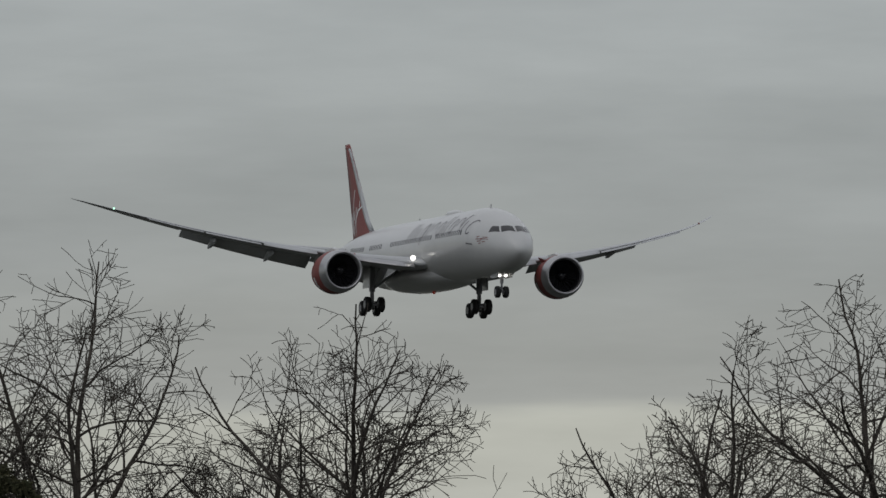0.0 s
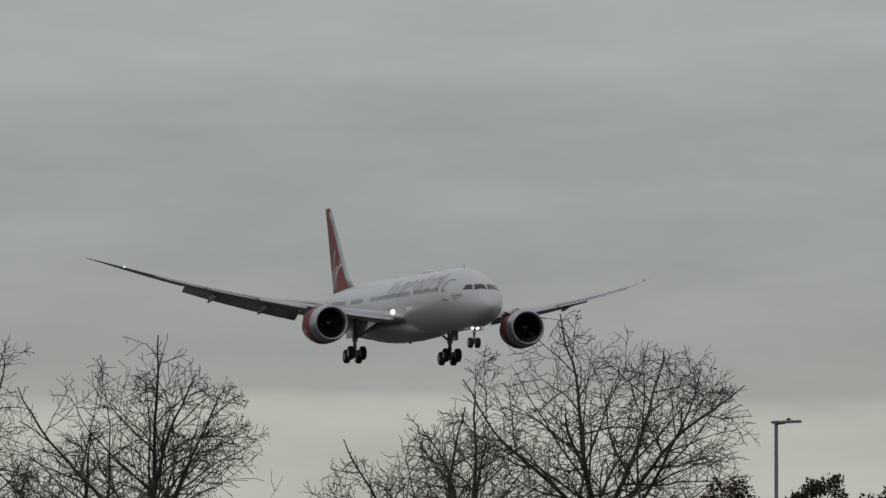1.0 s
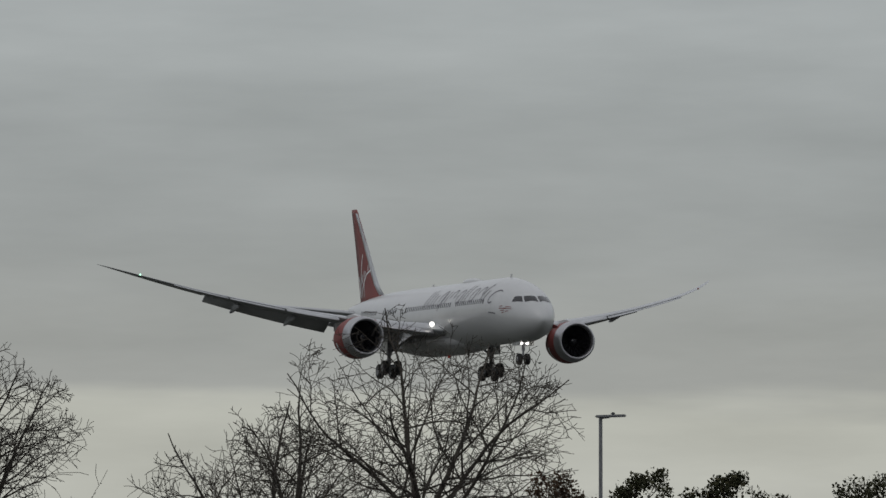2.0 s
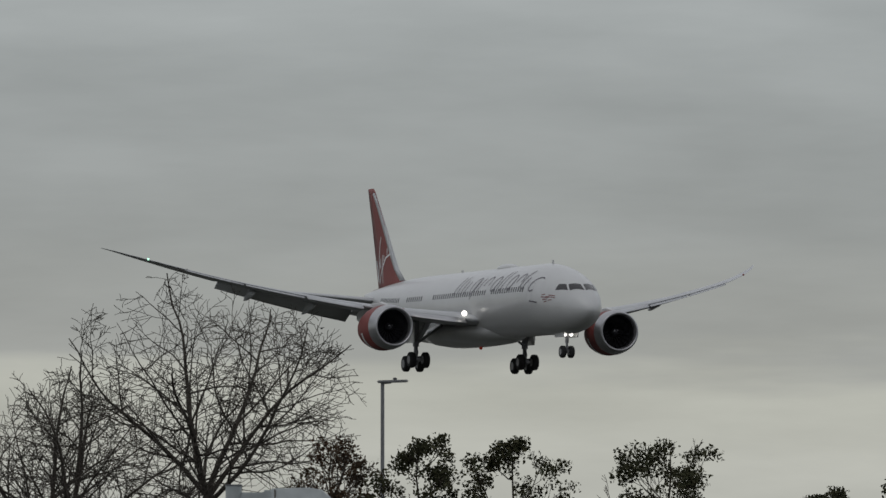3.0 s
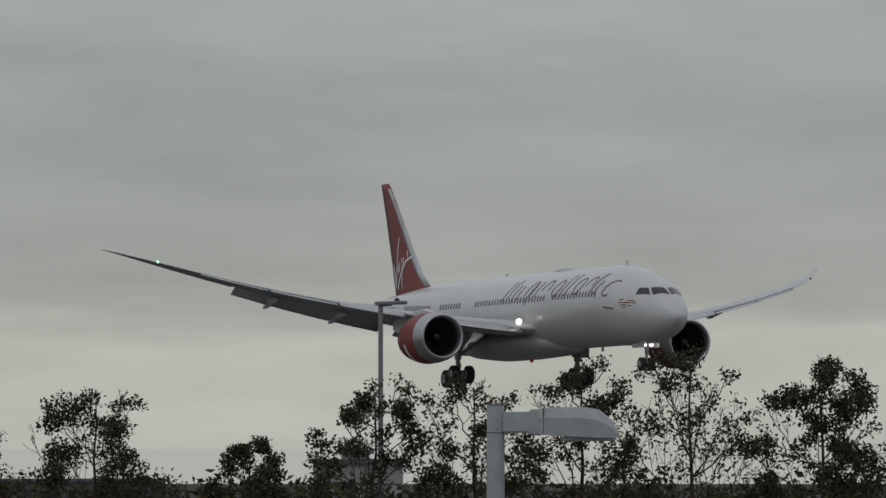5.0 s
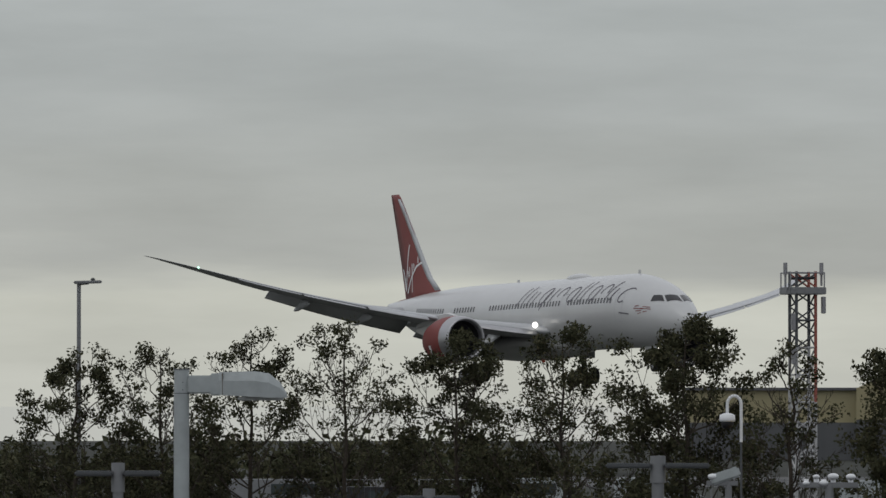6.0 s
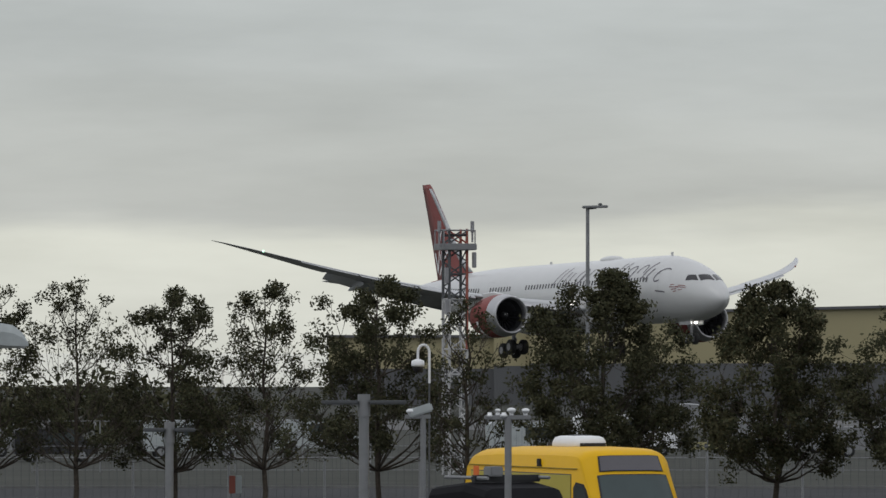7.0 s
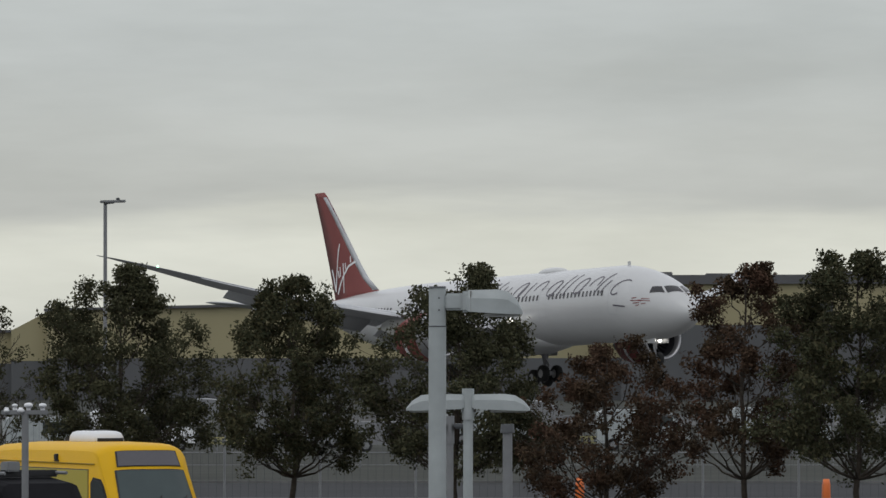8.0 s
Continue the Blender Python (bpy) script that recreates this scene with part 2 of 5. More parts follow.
def foil_ring(y, side, lead, chord, z, thick=1.0, droop=0.0):
    c, s = math.cos(radians(droop)), math.sin(radians(droop))
    ring = []
    for u, v in FOIL:
        dx, dz = -u * chord, v * chord * thick
        ring.append((lead + c * dx + s * dz, side * y, z + c * dz + s * dx))
    return ring if side > 0 else ring[::-1]


def build_engine(plane, side):
    e = new("engine")
    e.parent = plane
    e.matrix_basis = pose(-20.95, side * 10.05, -2.17, 0, -1.5, side * -1.5)
    lip = turned([(-0.75, 1.47), (-0.45, 1.43), (-0.15, 1.46), (-0.02, 1.54), (0.0, 1.6), (-0.06, 1.67), (-0.25, 1.74), (-0.55, 1.79), (-1.0, 1.858), (-1.35, 1.89)])
    meshed("inlet_lip", *loft(lip, caps=False), M_CHROME, e, "polished bare-metal inlet lip", True)
    duct = turned([(-0.75, 1.47), (-1.3, 1.42), (-1.75, 1.42)])
    meshed("inlet_duct", *loft(duct, caps=False), M_DARKMETAL, e, smooth=True)
    cowl = turned([(-1.35, 1.892), (-1.6, 1.905), (-1.9, 1.92), (-3.0, 1.9), (-4.0, 1.78), (-4.9, 1.58), (-5.3, 1.46), (-5.25, 1.38), (-4.4, 1.35)])
    meshed("cowl", *loft(cowl, caps=False), M_RED, e, "glossy dark red engine cowl", True)
    band = turned([(-2.9, 1.925), (-3.35, 1.895), (-3.35, 1.87), (-2.9, 1.9)])
    ring = [r[26:46] for r in band]
    meshed("cowl_stripe", *loft(ring, closed=False, caps=False), M_SCRIPT, e, "white painted stripe")
    core = turned([(-4.0, 1.05), (-5.2, 1.02), (-6.2, 0.82), (-7.0, 0.62), (-7.1, 0.5), (-7.9, 0.08)])
    meshed("core_nozzle", *loft(core), M_DARKMETAL, e, smooth=True)
    disc = turned([(-1.78, 1.43), (-1.8, 0.02)])
    meshed("fan_disc", *loft(disc, caps=False), M_BLACK, e)
    verts, faces = [], []
    for k in range(6):
        r = 0.35 + k * 0.21
        for off, dx in ((0.0, -1.45), (0.2 + 0.02 * k, -1.72)):
            t = off + 0.03 * k
            verts += [(dx, r * math.cos(t), r * math.sin(t)), (dx - 0.02, r * math.cos(t), r * math.sin(t))]
    for k in range(5):
        j = 4 * k
        faces += [(j, j + 2, j + 6, j + 4), (j + 1, j + 5, j + 7, j + 3), (j, j + 4, j + 5, j + 1), (j + 2, j + 3, j + 7, j + 6)]
    first = meshed("fan_blade", verts, faces, M_FAN, e)
    for i in range(1, 20):
        ob = new("fan_blade", first.data)
        ob.parent = e
        ob.matrix_basis = pose(0, 0, 0, 18 * i, 0, 0)
    spin = turned([(-1.7, 0.36), (-1.3, 0.3), (-0.95, 0.14), (-0.85, 0.02)], 24)
    meshed("spinner", *loft(spin), M_DARKMETAL, e, smooth=True)
    bm = bmesh.new()
    rod(bm, (-0.97, -0.16, 0.1), (-1.3, 0.24, 0.16), 0.04, 0.05, 6)
    part("spinner_mark", bm, M_SCRIPT, e, "white spiral mark")
    rings = []
    for x, zb, zt, h in ((-1.6, 1.6, 1.95, 0.12), (-3.2, 1.5, 2.25, 0.24), (-5.2, 0.6, 2.2, 0.26), (-7.5, 0.5, 1.9, 0.22), (-9.5, 1.0, 1.6, 0.08)):
        rings.append([(x, -h, zb), (x, -h, zt - 0.1), (x, 0, zt), (x, h, zt - 0.1), (x, h, zb)])
    meshed("pylon", *loft(rings), M_WHITE, e)
    strake = [(-1.4, -side * 1.35, 1.32), (-3.1, -side * 1.4, 1.32), (-3.0, -side * 1.75, 1.75), (-2.2, -side * 1.62, 1.62)]
    meshed("chine", strake + [(x, y + 0.04, z) for x, y, z in strake],
           [(0, 1, 2, 3), (7, 6, 5, 4), (0, 4, 5, 1), (1, 5, 6, 2), (2, 6, 7, 3), (3, 7, 4, 0)], M_RED, e)
    return e


def build_wheel(parent, x, y, z, r, half):
    w = turned([(-half, r * 0.55), (-half, r * 0.85), (-half * 0.75, r * 0.97), (0, r), (half * 0.75, r * 0.97), (half, r * 0.85), (half, r * 0.55)], 28)
    verts, faces = loft(w)
    ob = meshed("wheel", [(v[1], v[0], v[2]) for v in verts], faces, M_TYRE, parent, smooth=True)
    ob.matrix_basis = pose(x, y, z)
    hub = turned([(-half * 1.02, r * 0.5), (-half * 0.6, r * 0.2), (half * 0.6, r * 0.2), (half * 1.02, r * 0.5)], 20)
    verts, faces = loft(hub)
    meshed("rim", [(v[1], v[0], v[2]) for v in verts], faces, M_GEAR, ob)
    return ob


def build_main_gear(plane, side):
    g = new("main_gear")
    g.parent = plane
    g.matrix_basis = pose(-30.8, side * 4.93, 0.06)
    bm = bmesh.new()
    rod(bm, (0, 0, -1.2), (0, 0, -3.6), 0.27, 0.27, 16)
    rod(bm, (0, 0, -3.6), (0, 0, -4.9), 0.18, 0.18, 16)
    part("strut", bm, M_GEAR, g, smooth=False)
    bm = bmesh.new()
    rod(bm, (0, 0, -3.4), (0.2, -side * 2.3, -1.7), 0.12, 0.12)
    rod(bm, (0, 0, -3.3), (2.2, 0, -1.7), 0.1, 0.1)
    part("brace", bm, M_GEAR, g)
    bm = bmesh.new()
    rod(bm, (0.1, 0, -3.55), (0.55, 0, -4.1), 0.07, 0.06)
    rod(bm, (0.55, 0, -4.1), (0.2, 0, -4.7), 0.06, 0.07)
    part("torque_link", bm, M_GEAR, g)
    bm = bmesh.new()
    rod(bm, (0.95, 0, -4.72), (-0.95, 0, -5.12), 0.17, 0.17)
    for x, z in ((0.74, -4.77), (-0.74, -5.08)):
        rod(bm, (x, -0.75, z), (x, 0.75, z), 0.1, 0.1)
    part("truck_beam", bm, M_GEAR, g)
    for x, z in ((0.74, -4.77), (-0.74, -5.08)):
        for y in (-0.62, 0.62):
            build_wheel(g, x, y, z, 0.69, 0.26)
    bm = bmesh.new()
    box(bm, -1.3, 1.1, side * 0.5 - 0.04, side * 0.5 + 0.04, -3.3, -1.55, 0.03)
    part("gear_door", bm, M_WHITE, g, "white leg-mounted gear door")


def build_nose_gear(plane):
    g = new("nose_gear")
    g.parent = plane
    g.matrix_basis = pose(-5.95, 0, 0)
    bm = bmesh.new()
    rod(bm, (0.1, 0, -2.2), (0, 0, -3.7), 0.15, 0.15, 14)
    rod(bm, (0, 0, -3.7), (0, 0, -4.45), 0.1, 0.1, 14)
    part("strut", bm, M_GEAR, g)
    bm = bmesh.new()
    rod(bm, (0, 0, -3.4), (-1.7, 0, -2.3), 0.09, 0.09)
    part("brace", bm, M_GEAR, g)
    bm = bmesh.new()
    rod(bm, (0, -0.4, -4.45), (0, 0.4, -4.45), 0.07, 0.07)
    part("axle", bm, M_GEAR, g)
    for y in (-0.36, 0.36):
        build_wheel(g, 0, y, -4.45, 0.51, 0.2)
    for side in (-1, 1):
        bm = bmesh.new()
        box(bm, -1.2, 1.0, side * 0.62 - 0.03, side * 0.62 + 0.03, -3.25, -2.35, 0.02)
        part("gear_door", bm, M_WHITE, g)
    for y in (-0.28, 0.28):
        bm = bmesh.new()
        bmesh.ops.create_uvsphere(bm, u_segments=16, v_segments=10, radius=0.165, matrix=Matrix.Translation((0.24, y, -3.02)))
        part("landing_lamp", bm, M_LAND, g, "bright white landing lamp", True)


def build_wing(plane, side):
    w = new("wing")
    w.parent = plane
    ys = [1.5, 2.9, 5, 7.5, 9.85, 13, 16, 19, 21.3, 21.4, 23, 25, 25.8, 26.5, 27.3, 28, 28.7, 29.3, 29.8, 30.05]
    rings = []
    for y in ys:
        lead, chord, z = wing_line(y)
        rings.append(foil_ring(y, side, lead, chord * (0.88 if y < 21.35 else 1.0), z, max(1.0 - 0.024 * y, 0.36), 0))
    verts, faces = loft(rings)
    meshed("wing_panel", verts, faces, M_GREYWING, w, smooth=True)
    for name, y0, y1, droop in (("inboard_flap", 3.2, 9.0, 27), ("outboard_flap", 10.2, 21.2, 27), ("flaperon", 9.1, 10.1, 14)):
        rings = []
        for k in range(6):
            y = y0 + (y1 - y0) * k / 5
            lead, chord, z = wing_line(y)
            rings.append(foil_ring(y, side, lead - 0.86 * chord, 0.27 * chord if name != "flaperon" else 0.17 * chord, z + 0.004 * chord - 0.03, 1.25, droop))
        meshed(name, *loft(rings), M_GREYWING, w, "lowered grey trailing-edge flap", True)
    for y0, y1 in ((3.6, 8.3), (11.2, 15.4), (15.6, 20.0), (20.2, 24.6)):
        rings = []
        for k in range(4):
            y = y0 + (y1 - y0) * k / 3
            lead, chord, z = wing_line(y)
            rings.append(foil_ring(y, side, lead + 0.055 * chord + 0.12, 0.13 * chord + 0.15, z - 0.03 * chord - 0.04, 1.6 if y0 < 12 else 0.9, -22 if y0 < 12 else -14))
        meshed("slat", *loft(rings), M_CHROME if y0 < 10 else M_GREYWING, w, "extended leading-edge slat", True)
    for y, length in ((6.2, 4.2), (13.7, 3.9), (18.5, 3.4)):
        lead, chord, z = wing_line(y)
        x0 = lead - 0.6 * chord
        rings = []
        for u, r in ((0, 0.04), (0.15, 0.2), (0.4, 0.3), (0.7, 0.26), (0.9, 0.13), (1, 0.03)):
            drop = 0.28 + 0.75 * max(u - 0.45, 0) * length * 0.36
            rings.append([(x0 - u * length, side * y + r * 0.75 * math.cos(a), z - drop - 0.012 * chord + r * 1.25 * math.sin(a)) for a in np.linspace(0, 2 * math.pi, 12, endpoint=False)])
        meshed("flap_fairing", *loft(rings), M_GREYWING, w, smooth=True)
    lead, chord, z = wing_line(27.2)
    bm = bmesh.new()
    bmesh.ops.create_uvsphere(bm, u_segments=10, v_segments=6, radius=0.1, matrix=Matrix.Translation((lead + 0.05, side * 27.2, z + 0.05)))
    part("navigation_lamp", bm, M_NAVG if side < 0 else M_NAVR, w, "green navigation lamp" if side < 0 else "red navigation lamp", True)
    bm = bmesh.new()
    bmesh.ops.create_uvsphere(bm, u_segments=14, v_segments=8, radius=0.24, matrix=Matrix.Translation((-21.75, side * 3.63, -0.92)))
    part("landing_lamp", bm, M_LAND, w, "bright white wing-root landing lamp", True)


FIN = ((1.2, -47.2, -56.5), (2.84, -49.4, -57.0), (3.9, -51.1, -57.4), (5.1, -52.35, -57.8), (6.66, -53.8, -58.4), (8.25, -55.3, -59.0), (9.8, -56.8, -59.65), (11.0, -58.0, -60.15), (11.42, -58.6, -60.3))
FIN_FOIL = ((0, 0), (0.02, 0.018), (0.1, 0.045), (0.3, 0.062), (0.6, 0.05), (1, 0.002), (0.6, -0.05), (0.3, -0.062), (0.1, -0.045), (0.02, -0.018))


def fin_side(x, z):
    """Half the fin's thickness at x and z."""
    lead, rear = (float(np.interp(z, [r[0] for r in FIN], [r[k] for r in FIN])) for k in (1, 2))
    u = min(max((lead - x) / (lead - rear), 0.0), 1.0)
    return float(np.interp(u, [p[0] for p in FIN_FOIL[:6]], [p[1] for p in FIN_FOIL[:6]])) * 0.75 * (lead - rear)


def fin_stroke(points, wide, side):
    """A painted band on the fin's side along points (x, z)."""
    line = []
    for p, q in zip(points[:-1], points[1:]):
        line += [Vector(p).lerp(Vector(q), k / 4) for k in range(4)]
    line.append(Vector(points[-1]))
    verts, faces = [], []
    for i, p in enumerate(line):
        d = (line[min(i + 1, len(line) - 1)] - line[max(i - 1, 0)]).normalized()
        off = Vector((-d.y, d.x)) * wide / 2
        for q in (p + off, p - off):
            verts.append((q.x, side * (fin_side(q.x, q.y) + 0.025), q.y))
    faces = [(2 * i, 2 * i + 1, 2 * i + 3, 2 * i + 2) for i in range(len(line) - 1)]
    return verts, faces


def build_airliner():
    plane = thing("airliner", Matrix(), "white twin-engine airliner with dark red tail, landing gear lowered", "airplane")
    xs = [0.02, 0.08, 0.18, 0.35, 0.6, 0.9, 1.3, 1.8, 2.4, 3.1, 4, 5, 6, 7, 8, 9, 10, 14, 20, 26, 32, 37, 40, 42, 44, 46, 48, 50, 52, 54, 56, 57.5, 58.8, 59.7, 60.2, 60.4]
    rings = [[skin(x, a) for a in np.linspace(0, 360, 56, endpoint=False)] for x in xs]
    verts, faces = loft(rings)
    meshed("fuselage", verts, [f[::-1] for f in faces], M_WHITE, plane, "gloss white fuselage", True)
    # the belly fairing between the wings
    rings = []
    for x, w, h in ((18.3, 0.5, 0.05), (20.5, 1.7, 0.3), (23.5, 2.75, 0.55), (28, 3.1, 0.66), (33, 3.2, 0.66), (37, 2.2, 0.42), (40, 0.6, 0.1)):
        rings.append([(-x, w * math.cos(a), -2.35 + (h + 0.55) * math.sin(a) * (1 if math.sin(a) < 0 else 0.9)) for a in np.linspace(0, 2 * math.pi, 28, endpoint=False)])
    meshed("belly_fairing", *loft(rings), M_WHITE, plane, smooth=True)
    bm = bmesh.new()
    bmesh.ops.create_uvsphere(bm, u_segments=24, v_segments=12, radius=1.0, matrix=Matrix.Translation((-21.1, 0, 2.9)) @ Matrix.Diagonal((2.0, 0.75, 0.42, 1)))
    part("radome_blister", bm, M_WHITE, plane, "low antenna blister on the roof", True)
    for x, z, h in ((9.5, 2.9, 0.36), (33.0, 2.9, 0.3), (14.0, -2.9, -0.4)):
        bm = bmesh.new()
        box(bm, -x - 0.35, -x + 0.05, -0.03, 0.03, min(z, z + h), max(z, z + h), 0.01)
        part("blade_antenna", bm, M_WHITE, plane)
    # windscreen panes
    for mirror in (False, True):
        def m(c):
            return [(x, 180 - a) for x, a in c] if mirror else c
        for c in ([(1.55, 87.0), (2.45, 86.5), (3.0, 60), (2.25, 49)], [(2.45, 46), (3.15, 57), (3.85, 46.5), (3.75, 31)]):
            verts, faces = skin_patch(m(c))
            meshed("cockpit_window", verts, faces, M_GLASSDARK, plane, "dark tinted windscreen pane", True)
    # cabin windows
    for lo, hi in ((9.2, 17.2), (19.0, 33.0), (36.0, 40.2), (42.6, 49.8)):
        x = lo
        while x < hi:
            for a in (15.0, 165.0):
                d = 4.2
                verts, faces = skin_patch([(x - 0.13, a - d), (x + 0.13, a - d), (x + 0.13, a + d), (x - 0.13, a + d)], 0.015, 2)
                meshed("cabin_window", verts, faces, M_GLASSDARK, plane)
            x += 0.57
    # cabin doors, as fine seams round them
    for x in (7.2, 17.6, 39.6, 51.2):
        for s in (1, -1):
            c = [(x, -16), (x, 30), (x + 1.1, 30), (x + 1.1, -16), (x, -16)]
            pts = [(p, a if s > 0 else 180 - a) for p, a in c]
            verts, faces = [], []
            for p, q in zip(pts[:-1], pts[1:]):
                line = [(p[0] + (q[0] - p[0]) * k / 5, p[1] + (q[1] - p[1]) * k / 5) for k in range(6)]
                v, f = skin_stroke(line, 0.03, 0.012)
                faces += [tuple(i + len(verts) for i in g) for g in f]
                verts += v
            meshed("door_seam", verts, faces, M_GREYWING, plane)
    # the airline's title as plain slanted loops and bars, on both sides
    shapes = [(0.0, "bar", 1.0), (0.9, "bar", 1.05), (1.9, "short", 1.0), (2.8, "short", 0.9), (4.3, "loop", 1.0), (5.0, "tail", 1.0), (6.1, "short", 1.1), (7.3, "arch", 1.0),
              (9.6, "loop", 0.9), (10.5, "short", 0.95), (11.3, "bar", 1.1), (12.2, "bar", 1.12), (13.7, "loop", 0.9), (14.6, "short", 0.95), (15.7, "arch", 0.95),
              (17.1, "bar", 1.1), (17.9, "short", 0.9), (19.3, "open", 1.05)]
    for s in (1, -1):
        start = 27.4
        for dx, kind, tall in shapes:
            x = start - dx
            lo, lean = 15.0, 0.045
            if kind in ("bar", "short", "tail"):
                top = lo + {"bar": 34, "short": 25, "tail": 27}[kind] * tall
                foot = lo - 9 if kind == "tail" else lo
                line = [(x - lean * (a - lo), a) for a in np.linspace(foot, top, 9)]
            else:
                line = []
                span = (40, 400) if kind == "loop" else (-10, 190) if kind == "arch" else (60, 310)
                for q in np.linspace(*span, 24):
                    a = 29.5 + 14.5 * tall * math.sin(radians(q))
                    line.append((x - 0.35 - 0.62 * math.cos(radians(q)) - lean * (a - lo), a))
            if s < 0:
                line = [(p, 180 - a) for p, a in line]
            verts, faces = skin_stroke(line, 0.12)
            meshed("title_stroke", verts, faces, M_TITLE, plane, "violet-grey painted stroke")
    # the small red emblem below the windscreen, as plain slanted bars
    for s in (1, -1):
        for k, (x, a, n) in enumerate(((5.5, 9, 1.2), (5.4, 13, 0.5), (4.7, 12, 1.3), (5.2, 5, 0.7), (4.3, 6, 0.5), (4.9, 1, 0.4), (4.4, 16, 0.9))):
            line = [(x - n * u, a + 3 * u) for u in np.linspace(0, 1, 5)]
            line = line if s > 0 else [(p, 180 - b) for p, b in line]
            verts, faces = skin_stroke(line, 0.075)
            meshed("emblem_bar", verts, faces, M_RED, plane, "dark red painted emblem bar")
        line = [(7.6 - 1.5 * u, -2 if s > 0 else 182) for u in np.linspace(0, 1, 5)]
        verts, faces = skin_stroke(line, 0.12)
        meshed("name_bar", verts, faces, M_TITLE, plane)
    for side in (-1, 1):
        build_wing(plane, side)
        build_engine(plane, side)
        build_main_gear(plane, side)
    build_nose_gear(plane)
    # fin and rudder
    fin = new("fin")
    fin.parent = plane
    rings = [[(lead - u * (lead - rear), v * (lead - rear) * 0.75, z) for u, v in FIN_FOIL] for z, lead, rear in FIN]
    meshed("fin_panel", *loft(rings), M_RED, fin, "dark red tail fin", True)
    lead_edge = []
    for z, lead, rear in FIN[1:-1]:
        chord = lead - rear
        wide = min(0.62, 0.3 * chord)
        deep = fin_side(lead - wide, z) + 0.012
        lead_edge.append([(lead + 0.02, 0, z), (lead - wide * 0.35, deep * 0.72, z), (lead - wide, deep, z), (lead - wide, -deep, z), (lead - wide * 0.35, -deep * 0.72, z)])
    meshed("leading_edge", *loft(lead_edge), M_GREYWING, fin, "pale grey leading edge", True)
    # the red runs down over the hull beside the fin
    for mirror in (False, True):
        c = [(49.9, 88), (57.6, 88), (57.4, 58), (53.4, 63)]
        verts, faces = skin_patch([(x, 180 - a) for x, a in c] if mirror else c, 0.012, 8)
        meshed("red_sweep", verts, faces, M_RED, fin, "dark red paint below the fin", True)
    # the white tail mark as plain slanted sweeps
    sweeps = [([(-57.2, 4.85), (-56.88, 4.2), (-56.5, 2.95)], 0.2), ([(-56.5, 2.95), (-56.2, 4.6), (-55.85, 6.3), (-55.62, 6.95)], 0.17), ([(-56.1, 2.75), (-55.6, 3.5), (-54.9, 4.25), (-54.0, 5.0), (-52.95, 5.35)], 0.19),
              ([(-55.95, 4.7), (-55.75, 4.1)], 0.16), ([(-55.55, 5.0), (-55.5, 4.2)], 0.16), ([(-55.0, 5.3), (-54.85, 4.2), (-54.9, 2.8)], 0.15), ([(-54.6, 5.3), (-54.5, 4.75)], 0.15),
              ([(-53.8, 5.85), (-53.7, 5.3)], 0.15)]
    for side in (-1, 1):
        for pts, wide in sweeps:
            verts, faces = fin_stroke(pts, wide, side)
            meshed("tail_sweep", verts, faces, M_SCRIPT, fin, "white painted sweep")
    for side in (-1, 1):
        rings = []
        for y, lead, chord, z in ((0.8, -53.2, 6.6, 1.1), (2, -54.1, 5.9, 1.2), (9.0, -59.3, 2.3, 2.0), (9.9, -60.3, 1.1, 2.1)):
            rings.append(foil_ring(y, side, lead, chord, z, 0.8))
        meshed("tailplane", *loft(rings), M_GREYWING, plane, "grey horizontal stabiliser", True)
    bm = bmesh.new()
    bmesh.ops.create_uvsphere(bm, u_segments=10, v_segments=6, radius=0.16, matrix=Matrix.Translation((-28, 0, -3.62)))
    part("beacon", bm, M_BEACON, plane, "red belly beacon", True)
    return plane


airliner = build_airliner()

# ---- ground, road and the airfield's far side ----
bm = bmesh.new()
bmesh.ops.create_grid(bm, x_segments=8, y_segments=8, size=4500)
tagged(part("ground", bm, M_GROUND), "dull grey-green airfield ground reaching the horizon", "ground", kind="structure")


def strip(name, along, near, far, z, mat, label, category):
    """A flat band across the view between two distances, from one bearing to another."""
    verts, faces = [], []
    n = 14
    for i in range(n + 1):
        b = along[0] + (along[1] - along[0]) * i / n
        for d in (near, far):
            verts += [bearing(b, d, z), bearing(b, d, z - 0.2)]
    for i in range(n):
        k = 4 * i
        faces += [(k, k + 2, k + 6, k + 4), (k, k + 4, k + 5, k + 1), (k + 2, k + 3, k + 7, k + 6)]
    return tagged(meshed(name, verts, faces, mat), label, category, kind="structure")


strip("road", (-16, 34), 186, 262, 0.03, M_ROAD, "dark wet asphalt perimeter road", "road")
strip("car_park", (-30, 45), 60, 170, 0.02, M_ROAD, "dark wet asphalt car park", "car park")
strip("kerb", (-16, 34), 262.05, 262.3, 0.12, M_KERB, "pale concrete kerb along the road", "kerb")
strip("road_line", (-16, 34), 219, 219.2, 0.04, M_SCRIPT, "white painted road edge line", "road marking")
strip("runway", (-24, 40), 470, 540, 0.03, M_RUNWAY, "grey worn concrete runway", "runway")


# a low wall, made to glow sky-pale, covers the dark far ground as haze
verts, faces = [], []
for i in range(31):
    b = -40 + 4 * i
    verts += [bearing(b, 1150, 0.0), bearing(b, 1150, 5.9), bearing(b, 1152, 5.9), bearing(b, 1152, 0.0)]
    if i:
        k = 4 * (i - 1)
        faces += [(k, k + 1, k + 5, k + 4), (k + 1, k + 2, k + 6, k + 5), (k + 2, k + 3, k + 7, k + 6)]
